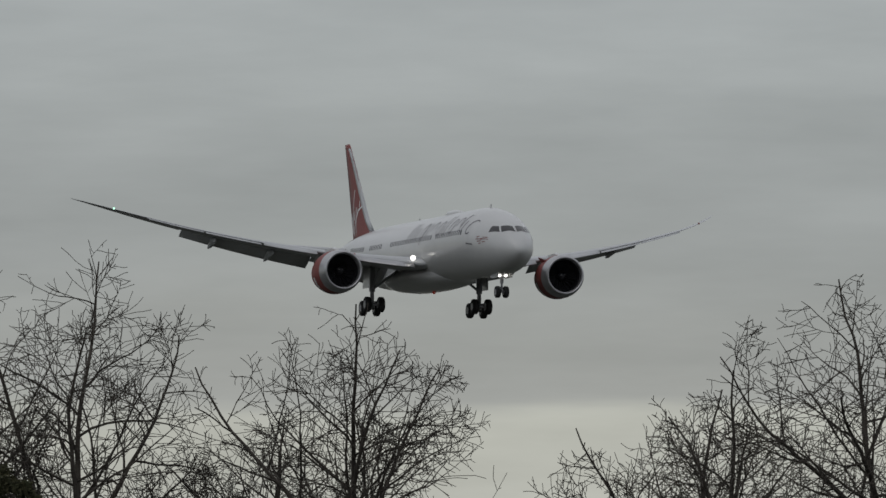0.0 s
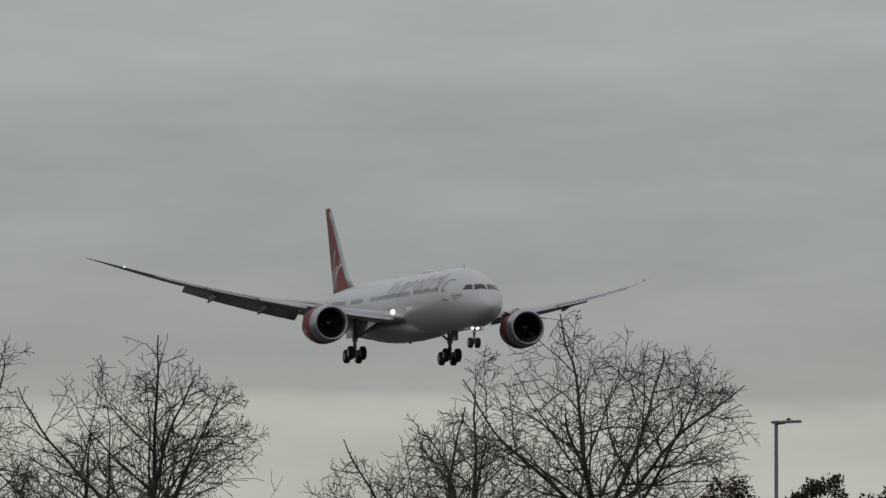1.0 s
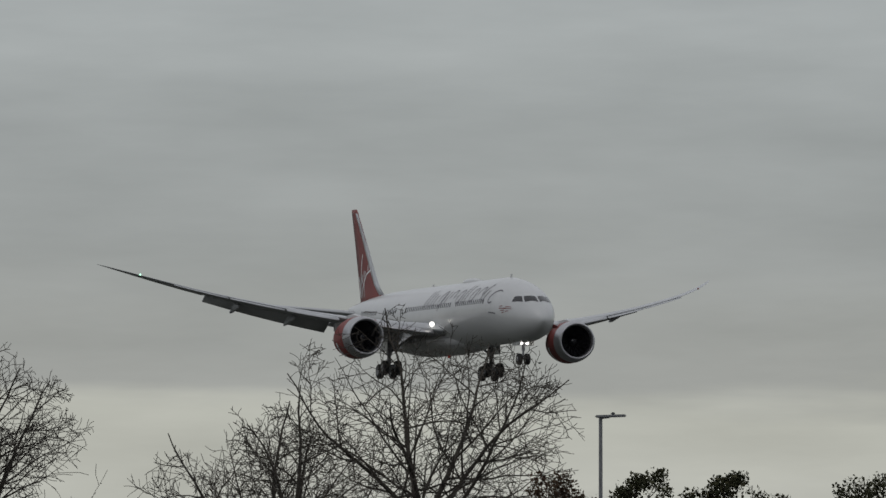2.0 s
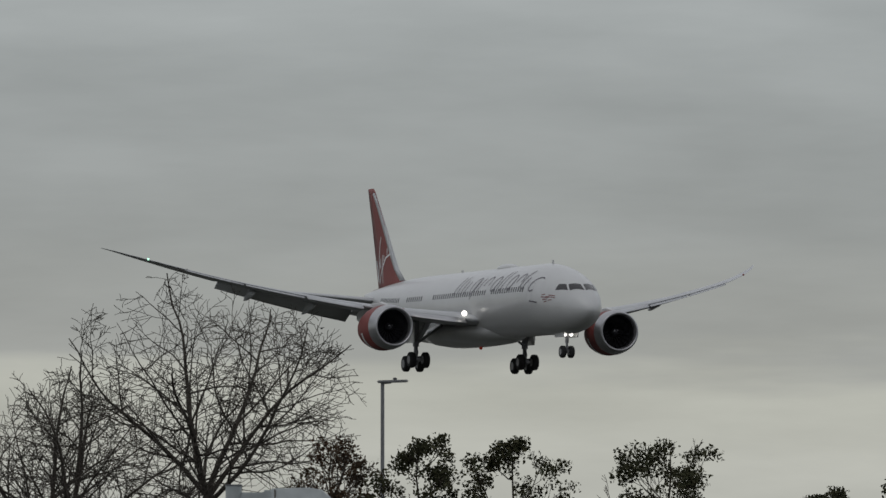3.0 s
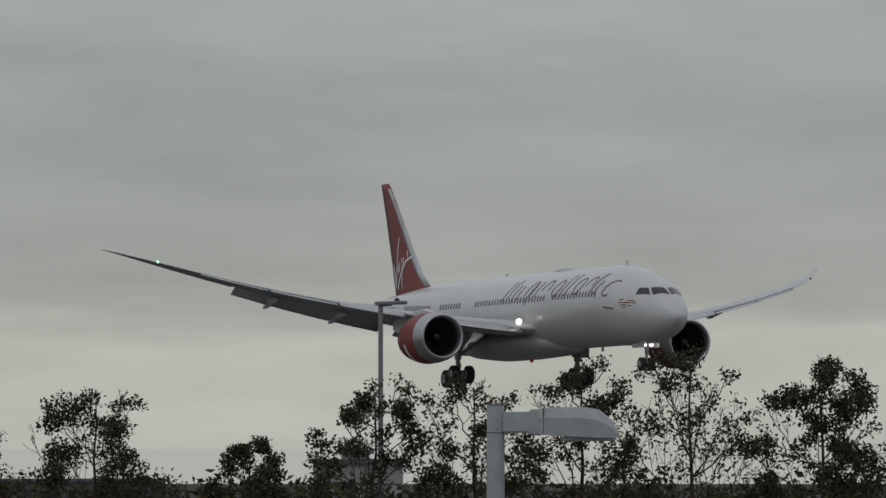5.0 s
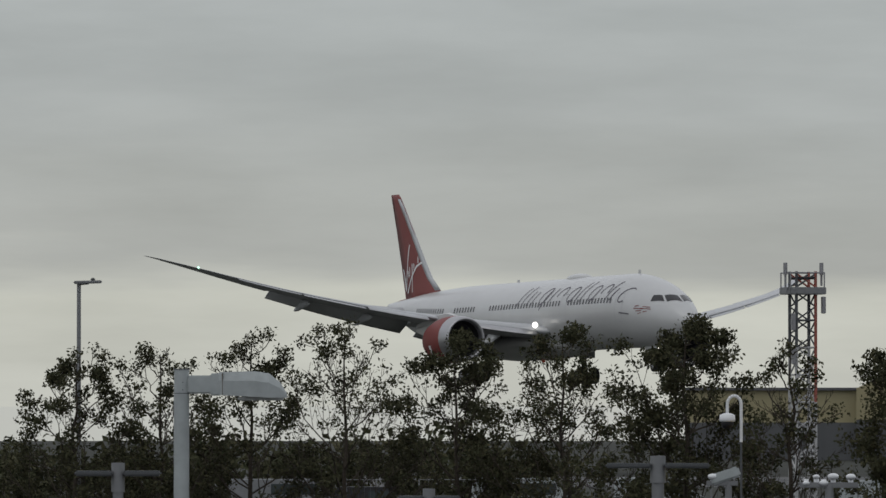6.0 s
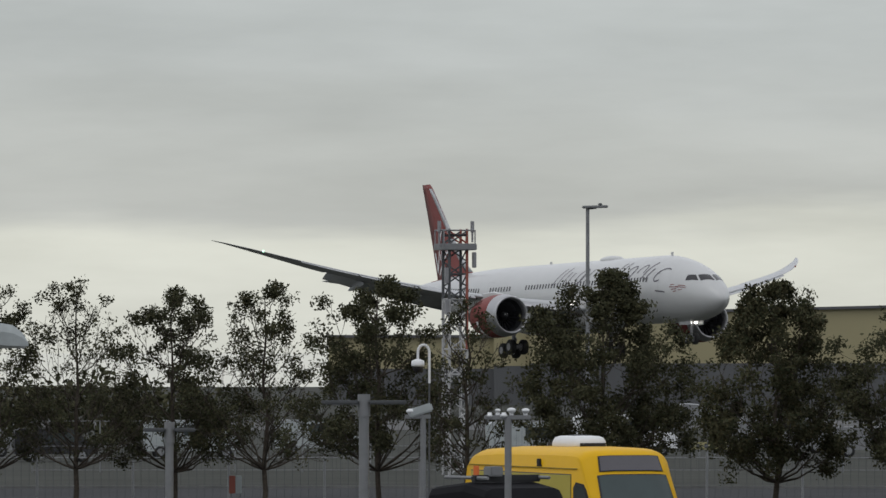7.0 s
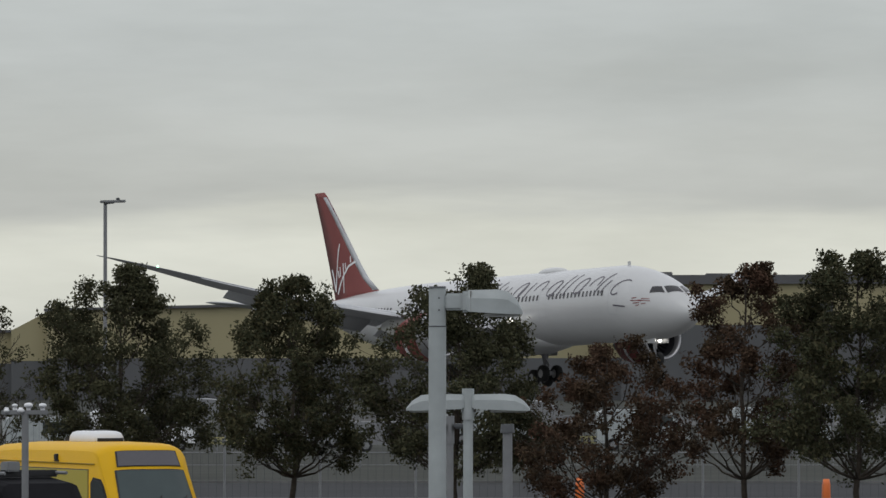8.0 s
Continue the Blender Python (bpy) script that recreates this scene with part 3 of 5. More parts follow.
tagged(meshed("backdrop", verts, faces, M_HAZEGLOW), "glowing pale backdrop wall that stands in for far haze", "haze", kind="structure")


def hall(name, b0, b1, dist, depth, z_split, z_top, label, slope=0.0, band=0.0, windows=()):
    """A clad shed seen on its long side, from one bearing to another: grey below, beige above."""
    a, b = bearing(b0, dist), bearing(b1, dist)
    length = (b - a).length
    m = Matrix.Translation(a) @ (b - a).to_track_quat("X", "Z").to_matrix().to_4x4()
    h = thing(name, m, label, "building")
    bm = bmesh.new()
    box(bm, 0, length, 0, depth, 0, z_split)
    part("lower_wall", bm, M_CLADGREY, h, "grey profiled lower cladding")
    v = [(0, 0.1, z_split), (length, 0.1, z_split), (length, depth - 0.1, z_split), (0, depth - 0.1, z_split),
         (0, 0.1, z_top), (length, 0.1, z_top + slope), (length, depth - 0.1, z_top + slope), (0, depth - 0.1, z_top)]
    f = [(0, 1, 5, 4), (1, 2, 6, 5), (2, 3, 7, 6), (3, 0, 4, 7), (4, 5, 6, 7), (3, 2, 1, 0)]
    meshed("upper_wall", v, f, M_BEIGE, h, "beige sheet cladding")
    t = 0.3 + band
    v = [(-0.4, -0.4, z_top), (length + 0.4, -0.4, z_top + slope), (length + 0.4, depth + 0.4, z_top + slope), (-0.4, depth + 0.4, z_top)]
    v += [(x, y, z + t) for x, y, z in v]
    meshed("roof", v, [(0, 1, 5, 4), (1, 2, 6, 5), (2, 3, 7, 6), (3, 0, 4, 7), (4, 5, 6, 7), (3, 2, 1, 0)], M_ROOFGREY, h, "dark grey roof edge")
    x = 2.5
    while x < length - 1:
        bm = bmesh.new()
        box(bm, x, x + 0.12, -0.06, 0.0, 0, z_split)
        part("cladding_rib", bm, M_CLADGREY, h)
        x += 4.0
    for wx, wz, ww, wh in windows:
        w = new("window")
        w.parent = h
        bm = bmesh.new()
        for x0, x1, z0, z1 in ((wx, wx + ww, wz, wz + 0.12), (wx, wx + ww, wz + wh - 0.12, wz + wh), (wx, wx + 0.12, wz + 0.12, wz + wh - 0.12), (wx + ww - 0.12, wx + ww, wz + 0.12, wz + wh - 0.12)):
            box(bm, x0, x1, -0.08, 0.12, z0, z1)
        part("window_frame", bm, M_CLADGREY, w)
        bm = bmesh.new()
        box(bm, wx + 0.12, wx + ww - 0.12, 0.0, 0.09, wz + 0.12, wz + wh - 0.12)
        part("pane", bm, M_GLASS, w)
    return h


hall("hangar", 12.37, 17.5, 713, 60, 4.6, 9.7, "beige and grey clad hangar beyond the runway", 1.5,
     windows=((49, 7.4, 2.6, 1.2), (58.0, 7.6, 2.6, 1.2), (2, 3.4, 2.0, 2.2)))
hall("hangar", 17.4, 23.5, 708, 60, 8.2, 12.6, "tall beige hangar with a deep dark roof edge", 0.2, 0.7, windows=((20, 9.2, 3.0, 1.3), (34, 9.2, 3.0, 1.3)))
hall("hangar", 10.6, 12.34, 716, 40, 4.0, 7.4, "low beige and grey clad shed beside the hangar")
# the gable between the low shed and the hangar
a, b = bearing(12.05, 714.5), bearing(12.37, 714.5)
m = Matrix.Translation(a) @ (b - a).to_track_quat("X", "Z").to_matrix().to_4x4()
g = thing("gable_roof", m, "beige sloping gable against the hangar end", "building")
L = (b - a).length
meshed("gable", [(0, 0, 4.3), (L, 0, 4.3), (L, 0, 9.7), (0, 0, 7.6), (0, 30, 4.3), (L, 30, 4.3), (L, 30, 9.7), (0, 30, 7.6)],
       [(0, 1, 2, 3), (7, 6, 5, 4), (0, 4, 5, 1), (1, 5, 6, 2), (2, 6, 7, 3), (3, 7, 4, 0)], M_BEIGE, g)
bm = bmesh.new()
box(bm, 0, L, 0.05, 30, 0, 4.3)
part("lower_wall", bm, M_CLADGREY, g)
for b0, w, h in ((17.75, 2.6, 0.5), (18.3, 4.0, 0.35), (19.4, 1.6, 0.6)):
    bm = bmesh.new()
    box(bm, -w / 2, w / 2, -1.5, 1.5, 0, h, 0.08)
    u = part("roof_unit", bm, M_ROOFGREY, None)
    u.matrix_basis = Matrix.Translation(bearing(b0, 722, 13.6)) @ pose(0, 0, 0, 0, 0, -b0)
    tagged(u, "grey plant unit on the hangar roof", "roof unit", "roof plant")


lamp = thing("obstruction_lamp", Matrix.Translation(bearing(18.13, 707.55, 12.9)) @ pose(0, 0, 0, 0, 0, -18.1), "lit red obstruction lamp on the hangar's roof edge", "warning lamp")
bm = bmesh.new()
box(bm, -0.08, 0.08, -0.3, 0.4, -0.12, -0.02, 0.02)
part("bracket", bm, M_ROOFGREY, lamp)
bm = bmesh.new()
bmesh.ops.create_uvsphere(bm, u_segments=14, v_segments=8, radius=0.2, matrix=Matrix.Translation((0, -0.15, 0.15)))
part("lens", bm, M_WARNING, lamp, "glowing red lens", True)


def far_block(b0, b1, dist, z, mat, label):
    a, b = bearing(b0, dist), bearing(b1, dist)
    m = Matrix.Translation(a) @ (b - a).to_track_quat("X", "Z").to_matrix().to_4x4()
    h = thing("far_building", m, label, "building", "far low buildings")
    length = (b - a).length
    bm = bmesh.new()
    box(bm, 0, length, 0, 12, 0, z)
    part("wall", bm, mat, h)
    bm = bmesh.new()
    box(bm, -0.3, length + 0.3, -0.3, 12.3, z, z + 0.3)
    part("roof", bm, M_ROOFGREY, h)
    x = 1.5
    while x < length - 2:
        bm = bmesh.new()
        box(bm, x, x + 1.2, -0.05, 0.0, z * 0.45, z * 0.75)
        part("window", bm, M_GLASS, h)
        x += 2.6
    return h


# concrete walls picked paler, so that their colour carries the haze of distance
far_block(4.1, 4.8, 460, 4.6, M_CONCRETE, "grey far-off terminal block with rooftop plant")
far_block(4.3, 4.5, 473, 5.2, M_CONCRETE, "dark far-off plant block on the horizon")
far_block(-2.0, 2.6, 640, 2.6, M_CLADGREY, "long low grey building on the horizon")

# ---- the lattice mast ----


def lattice_mast(at, height, half, turn):
    mast = thing("lattice_mast", Matrix.Translation(at) @ pose(0, 0, 0, 0, 0, turn), "red and white lattice mast with antennas and a platform", "mast")
    z0 = 0.0
    sections = 9
    for i in range(sections):
        z1 = height * (i + 1) / sections
        mat = M_LAMPDARK if i > 6 else M_TOWERWHITE
        for sx, sy in ((-1, -1), (1, -1), (1, 1), (-1, 1)):
            bm = bmesh.new()
            rod(bm, (sx * half, sy * half, z0), (sx * half, sy * half, z1), 0.07, 0.07, 8)
            part("leg", bm, M_TOWERRED if (sx, sy) == (1, -1) and i > 4 else mat, mast)
        for (ax, ay), (bx, by) in (((-1, -1), (1, -1)), ((1, -1), (1, 1)), ((1, 1), (-1, 1)), ((-1, 1), (-1, -1))):
            bm = bmesh.new()
            zm = (z0 + z1) / 2
            rod(bm, (ax * half, ay * half, z0), (bx * half, by * half, zm), 0.035, 0.035, 6)
            rod(bm, (bx * half, by * half, zm), (ax * half, ay * half, z1), 0.035, 0.035, 6)
            rod(bm, (ax * half, ay * half, z1), (bx * half, by * half, z1), 0.04, 0.04, 6)
            part("bracing", bm, mat, mast)
        z0 = z1
    bm = bmesh.new()
    box(bm, -0.78, 0.8, -0.7, 0.7, height - 0.06, height + 0.24, 0.03)
    part("platform", bm, M_STEEL, mast, "grey platform")
    for sx, sy in ((-1, -1), (1, -1), (1, 1), (-1, 1)):
        bm = bmesh.new()
        rod(bm, (sx * half, sy * half, height + 0.2), (sx * half, sy * half, height + 0.9), 0.07, 0.06, 8)
        rod(bm, (sx * half, sy * half, height + 0.25), (-sx * half, sy * half, height + 0.8), 0.04, 0.04, 6)
        rod(bm, (sx * half, sy * half, height + 0.62), (-sx * half, sy * half, height + 0.62), 0.06, 0.06, 6)
        part("top_frame", bm, M_TOWERRED if sx > 0 else M_LAMPDARK, mast)
    for x, y in ((-0.74, -0.6), (0.74, -0.6), (0.74, 0.6), (-0.74, 0.6)):
        bm = bmesh.new()
        rod(bm, (x, y, height + 0.2), (x, y, height + 0.85), 0.03, 0.03, 6)
        part("rail_post", bm, M_GEAR, mast)
    for z in (0.84,):
        bm = bmesh.new()
        for a, b in (((-0.74, -0.6), (0.74, -0.6)), ((0.74, -0.6), (0.74, 0.6)), ((0.74, 0.6), (-0.74, 0.6)), ((-0.74, 0.6), (-0.74, -0.6))):
            rod(bm, (*a, height + z), (*b, height + z), 0.025, 0.025, 6)
        part("rail", bm, M_GEAR, mast)
    for x, lo, hi in ((-0.86, 0.1, 1.25), (0.72, 0.3, 1.25)):
        bm = bmesh.new()
        rod(bm, (x, -0.3, height + lo), (x, -0.3, height + hi), 0.05, 0.05, 8)
        rod(bm, (x, -0.3, height + hi - 0.5), (x, -0.3, height + hi), 0.09, 0.09, 8)
        part("antenna", bm, M_GEAR, mast, "grey whip antenna")
    for x, z in ((0.7, -0.5), (-0.62, -1.2), (-0.6, -2.6)):
        bm = bmesh.new()
        box(bm, x - 0.08, x + 0.08, -0.7, -0.5, height + z - 0.35, height + z + 0.35, 0.02)
        part("antenna_panel", bm, M_GEAR, mast)
    return mast


lattice_mast((59.5, 287.1, 0), 10.15, 0.42, 8)


# ---- street lamps, masts and cameras ----
def street_lamp(at, height, arm):
    lamp = thing("street_lamp", Matrix.Translation(at) @ pose(0, 0, 0, 0, 0, -9), "tall galvanised street lamp with a flat head", "street lamp", "tall street lamps")
    bm = bmesh.new()
    rod(bm, (0, 0, 0), (0, 0, 1.2), 0.09, 0.09, 14)
    rod(bm, (0, 0, 1.2), (0, 0, height), 0.055, 0.045, 14)
    part("pole", bm, M_STEEL, lamp)
    bm = bmesh.new()
    rod(bm, (-0.03, 0, height), (0.22, 0, height + 0.02), 0.04, 0.035)
    part("arm", bm, M_STEEL, lamp)
    bm = bmesh.new()
    box(bm, 0.1, arm, -0.13, 0.13, height - 0.005, height + 0.06, 0.02, pose(0, 0, 0, 0, -1.5, 0))
    part("head", bm, M_STEEL, lamp, "flat grey lamp head")
    bm = bmesh.new()
    box(bm, 0.26, 0.36, -0.05, 0.05, height + 0.06, height + 0.13, 0.02)
    part("photocell", bm, M_LAMPDARK, lamp)
    return lamp


street_lamp((6.73, 204.58, 0), 8.26, 0.84)
street_lamp((18.5, 166.0, 0), 8.1, 0.72)
street_lamp((35.87, 156.95, 0), 8.97, 0.74)


def lantern(parent, x0, length, z, scale=1.0, flip=1):
    """A side-entry lantern: a tapering body with a flat milky underside."""
    rings = []
    for u, hw, lo, hi in ((0.0, 0.11, -0.11, 0.14), (0.05, 0.15, -0.14, 0.19), (0.55, 0.2, -0.17, 0.2), (0.74, 0.2, -0.18, 0.17), (0.9, 0.17, -0.18, 0.04), (0.985, 0.12, -0.18, -0.1), (1.0, 0.1, -0.18, -0.15)):
        x = x0 + flip * u * length
        hw, lo, hi = hw * scale, lo * scale, hi * scale
        mid = lo + (hi - lo) * 0.62
        rings.append([(x, -hw, z + lo), (x, hw, z + lo), (x, hw, z + mid), (x, hw * 0.72, z + hi), (x, -hw * 0.72, z + hi), (x, -hw, z + mid)])
    if flip < 0:
        rings = [r[::-1] for r in rings]
    meshed("lantern_body", *loft(rings), M_LAMPGREY, parent, "pale grey weathered lantern")
    bm = bmesh.new()
    a, b = sorted((x0 + flip * 0.3 * length, x0 + flip * 0.95 * length))
    box(bm, a, b, -0.14 * scale, 0.14 * scale, z - 0.22 * scale, z - 0.165 * scale, 0.02)
    part("lens", bm, M_LENS, parent, "milky lens")


def lantern_post(at, turn, height, radius, reach, scale, label):
    post = thing("lantern_post", Matrix.Translation(at) @ pose(0, 0, 0, 0, 0, turn), label, "street lamp", "single lantern posts")
    bm = bmesh.new()
    rod(bm, (0, 0, 0), (0, 0, height - 0.5), radius * 1.04, radius * 1.04, 24)
    part("pole", bm, M_LAMPGREY, post)
    bm = bmesh.new()
    rod(bm, (0, 0, height - 0.5), (0, 0, height), radius, radius, 24)
    part("pole_head", bm, M_LAMPGREY, post)
    bm = bmesh.new()
    rod(bm, (0, 0, height), (0, 0, height + 0.025), radius * 1.08, radius * 1.0, 24)
    part("cap", bm, M_LAMPDARK, post, "dark pole cap")
    bm = bmesh.new()
    rod(bm, (0, 0, height - 0.512), (0, 0, height - 0.497), radius * 1.075, radius * 1.075, 24)
    part("joint_ring", bm, M_LAMPDARK, post, "dark joint between pole and head")
    z = height - 0.22 * scale
    for dz in (0.06, -0.1):
        bm = bmesh.new()
        rod(bm, (radius * 0.2, -radius * 0.95, z + dz), (radius * 0.2, -radius * 1.06, z + dz), 0.012, 0.012, 8)
        part("bolt", bm, M_LAMPDARK, post)
    bm = bmesh.new()
    box(bm, reach * 0.385, reach * 0.395, -0.155 * scale, 0.155 * scale, z - 0.145 * scale, z + 0.18 * scale, 0.004)
    part("gasket", bm, M_RUST, post, "brown-stained gasket")
    bm = bmesh.new()
    box(bm, radius * 0.8, reach * 0.3, -0.09 * scale, 0.09 * scale, z - 0.12 * scale, z + 0.14 * scale, 0.03)
    part("spigot", bm, M_LAMPGREY, post)
    bm = bmesh.new()
    box(bm, reach * 0.27, reach * 0.38, -0.12 * scale, 0.12 * scale, z - 0.15 * scale, z + 0.17 * scale, 0.03)
    part("clamp", bm, M_LAMPGREY, post)
    lantern(post, reach * 0.33, reach * 0.67, z, scale)
    return post


lantern_post((20.36, 162.0, 0), -8, 6.17, 0.16, 2.28, 1.5, "single-lantern pale grey post in the car park")
lantern_post((5.92, 148.23, 0), 0, 5.58, 0.13, 1.7, 1.25, "single-lantern pale grey post near the bare trees")
lantern_post((23.47, 83.0, 0), -15.5, 6.14, 0.112, 1.13, 0.86, "tall pale grey post with one lantern")


def twin_post(at, turn, height, radius, reach, scale, flat, label):
    post = thing("twin_lamp_post", Matrix.Translation(at) @ pose(0, 0, 0, 0, 0, turn), label, "street lamp", "twin lamp posts")
    bm = bmesh.new()
    rod(bm, (0, 0, 0), (0, 0, height), radius, radius, 20)
    part("pole", bm, M_LAMPGREY if not flat else M_STEEL, post)
    bm = bmesh.new()
    rod(bm, (0, 0, height - 0.4), (0, 0, height + 0.04), radius * 1.25, radius * 1.25, 20)
    part("collar", bm, M_LAMPGREY if not flat else M_STEEL, post)
    for s in (-1, 1):
        if flat:
            bm = bmesh.new()
            box(bm, min(s * radius, s * reach), max(s * radius, s * reach), -0.16, 0.16, height - 0.16, height - 0.08, 0.025)
            part("lamp_head", bm, M_LAMPDARK, post, "flat dark lamp head")
        else:
            lantern(post, s * radius * 0.8, reach, height - 0.16, scale, s)
    return post


twin_post((25.45, 88.41, 0), -16, 4.74, 0.068, 0.82, 0.62, False, "pale grey post with two white lanterns")
twin_post((24.37, 126.48, 0), -11, 4.52, 0.1, 0.85, 1, True, "grey post with two flat dark lamp heads")
twin_post((21.69, 133.95, 0), -9, 3.9, 0.085, 0.55, 1, True, "grey post with two flat dark lamp heads")
twin_post((14.92, 119.83, 0), -7, 4.47, 0.08, 0.65, 1, True, "grey post with two flat dark lamp heads")
twin_post((28.35, 99.54, 0), -16, 4.24, 0.06, 0.4, 1, True, "slim grey post behind the white lanterns")


def camera_post(at, turn, height, radius, heads, label):
    """A post with small surveillance cameras on a bar; heads: (x, kind)."""
    post = thing("cctv_post", Matrix.Translation(at) @ pose(0, 0, 0, 0, 0, turn), label, "cctv post", "surveillance posts")
    bm = bmesh.new()
    rod(bm, (0, 0, 0), (0, 0, height), radius, radius, 18)
    part("pole", bm, M_STEEL, post)
    bm = bmesh.new()
    box(bm, min(heads)[0] - 0.1, max(heads)[0] + 0.1, -0.05, 0.05, height - 0.05, height + 0.03, 0.01)
    part("crossbar", bm, M_STEEL, post)
    for x, kind in heads:
        bm = bmesh.new()
        if kind == "box":
            box(bm, -0.3, 0.18, -0.09, 0.09, 0.05, 0.22, 0.03, Matrix.Translation((x, 0, height)) @ pose(0, 0, 0, 0, -18, 0))
            part("camera_housing", bm, M_LAMPGREY, post, "pale sloping camera housing")
        else:
            bmesh.ops.create_uvsphere(bm, u_segments=16, v_segments=10, radius=0.052 + 0.014 * math.sin(40 * x), matrix=Matrix.Translation((x, -0.05, height + 0.07 + 0.05 * math.sin(23 * x))) @ Matrix.Diagonal((1.35, 1, 0.8, 1)))
            rod(bm, (x, 0, height - 0.02), (x, 0, height + 0.08), 0.04, 0.04, 10)
            part("camera_dome", bm, M_PLASTIC, post, "white camera dome", True)
    return post


camera_post((25.22, 116.91, 0), -12, 4.2, 0.065, [(-0.34, "dome"), (-0.19, "dome"), (-0.08, "dome"), (0.06, "dome"), (0.32, "dome")], "grey post with a row of white cameras")
camera_post((25.06, 123.99, 0), -11, 4.15, 0.055, [(0.05, "box"), (-0.25, "dome")], "grey post with a sloping camera housing")
post = thing("capped_post", pose(31.83, 108.11, 0, 0, 0, -16), "thick grey post with a wider dark cap", "post")
bm = bmesh.new()
rod(bm, (0, 0, 0), (0, 0, 3.9), 0.085, 0.085, 18)
part("pole", bm, M_STEEL, post)
bm = bmesh.new()
rod(bm, (0, 0, 3.9), (0, 0, 4.05), 0.13, 0.11, 18)
part("cap", bm, M_LAMPDARK, post)


def gooseneck_camera(at, turn, height):
    g = thing("gooseneck_camera", Matrix.Translation(at) @ pose(0, 0, 0, 0, 0, turn), "white dome camera hanging from a bent white pole", "cctv camera")
    pts = [Vector((0.12, 0, 0)), Vector((0.12, 0, height - 0.15))] + [Vector((0.12 * math.cos(a), 0, height - 0.15 + 0.15 * math.sin(a))) for a in np.linspace(0.2, math.pi, 9)] + [Vector((-0.12, 0, height - 0.32))]
    bm = bmesh.new()
    rod(bm, pts[0], (0.12, 0, height - 0.8), 0.02, 0.02, 10)
    part("pole", bm, M_LAMPDARK, g, "thin dark pole")
    pts[0] = Vector((0.12, 0, height - 0.8))
    bm = bmesh.new()
    for p, q in zip(pts[:-1], pts[1:]):
        rod(bm, p, q, 0.028, 0.028, 10)
    part("bent_pole", bm, M_PLASTIC, g)
    verts, faces = loft(turned([(-0.3, 0.05), (-0.33, 0.13), (-0.42, 0.14), (-0.45, 0.13)], 20, (-0.12, 0, height), "Z"))
    meshed("housing", verts, faces, M_PLASTIC, g, smooth=True)
    bm = bmesh.new()
    bmesh.ops.create_uvsphere(bm, u_segments=16, v_segments=10, radius=0.11, matrix=Matrix.Translation((-0.12, 0, height - 0.47)))
    part("dome", bm, M_BLACK, g, "dark dome", True)
    return g


gooseneck_camera((26.9, 133.04, 0), -11, 5.55)


# ---- trees ----
def bent(p0, p1, p2, n):
    """Points along a bow from p0 to p2, drawn towards p1."""
    return [p0 * (1 - t) ** 2 + p1 * (2 * t * (1 - t)) + p2 * t * t for t in (i / n for i in range(n + 1))]


def limb(rng, segs, tips, pts, r0, r1, level, last, twig, turn=(0.55, 1.0), every=0.85, lift=0.25):
    """A limb along pts, and the side shoots on it, down to the last level."""
    n = len(pts) - 1
    total = sum((pts[i + 1] - pts[i]).length for i in range(n))
    for i in range(n):
        ra, rb = r0 + (r1 - r0) * i / n, r0 + (r1 - r0) * (i + 1) / n
        segs.append((pts[i], pts[i + 1], ra, rb, level))
        f = (i + 0.7) / n
        if level < last and f > (0.3 if level == 1 else 0.12) and rng.random() < every:
            d = (pts[i + 1] - pts[i]).normalized()
            side = d.cross(Vector((rng.gauss(0, 1), rng.gauss(0, 1), rng.gauss(0, 1)))).normalized()
            way = (d + side * rng.uniform(*turn)).normalized()
            length = total * ((1 - f) * 0.55 + 0.2) * rng.uniform(0.65, 1.2)
            start = pts[i].lerp(pts[i + 1], rng.random())
            end = start + (way + Vector((0, 0, lift * rng.uniform(0.3, 1.2)))).normalized() * length
            mid = start + way * length * 0.55 + Vector((rng.gauss(0, 0.06), rng.gauss(0, 0.06), rng.gauss(0, 0.04))) * length
            k = 6 if level == 1 else 5 if level == 2 else 3
            limb(rng, segs, tips, bent(start, mid, end, k), rb * 0.62, max(rb * 0.25, twig), level + 1, last, twig, turn, every, lift)
    tips.append((pts[-1], level))


def wavy(rng, pts, by):
    return [pts[0]] + [p + Vector((rng.gauss(0, by), rng.gauss(0, by), rng.gauss(0, by * 0.6))) for p in pts[1:-1]] + [pts[-1]]


def tubes(segs, scale, thick, sides=5, least=0.004):
    """Verts and faces of tapered tubes along segments."""
    n = len(segs)
    a = np.array([s[0] for s in segs]) * scale
    b = np.array([s[1] for s in segs]) * scale
    ra = np.maximum(np.array([s[2] for s in segs]) * thick, least)
    rb = np.maximum(np.array([s[3] for s in segs]) * thick, least)
    d = b - a
    d /= np.linalg.norm(d, axis=1, keepdims=True) + 1e-9
    ref = np.where(np.abs(d[:, 2:3]) > 0.9, np.array([[1.0, 0, 0]]), np.array([[0, 0, 1.0]]))
    u = np.cross(d, ref)
    u /= np.linalg.norm(u, axis=1, keepdims=True) + 1e-9
    v = np.cross(d, u)
    ang = np.arange(sides) * 2 * np.pi / sides
    ring = u[:, None] * np.cos(ang)[None, :, None] + v[:, None] * np.sin(ang)[None, :, None]
    verts = np.concatenate([a[:, None] + ring * ra[:, None, None], b[:, None] + ring * rb[:, None, None]], 1).reshape(-1, 3)
    faces = []
    for i in range(n):
        o = i * 2 * sides
        faces += [(o + j, o + (j + 1) % sides, o + sides + (j + 1) % sides, o + sides + j) for j in range(sides)]
    return verts, faces


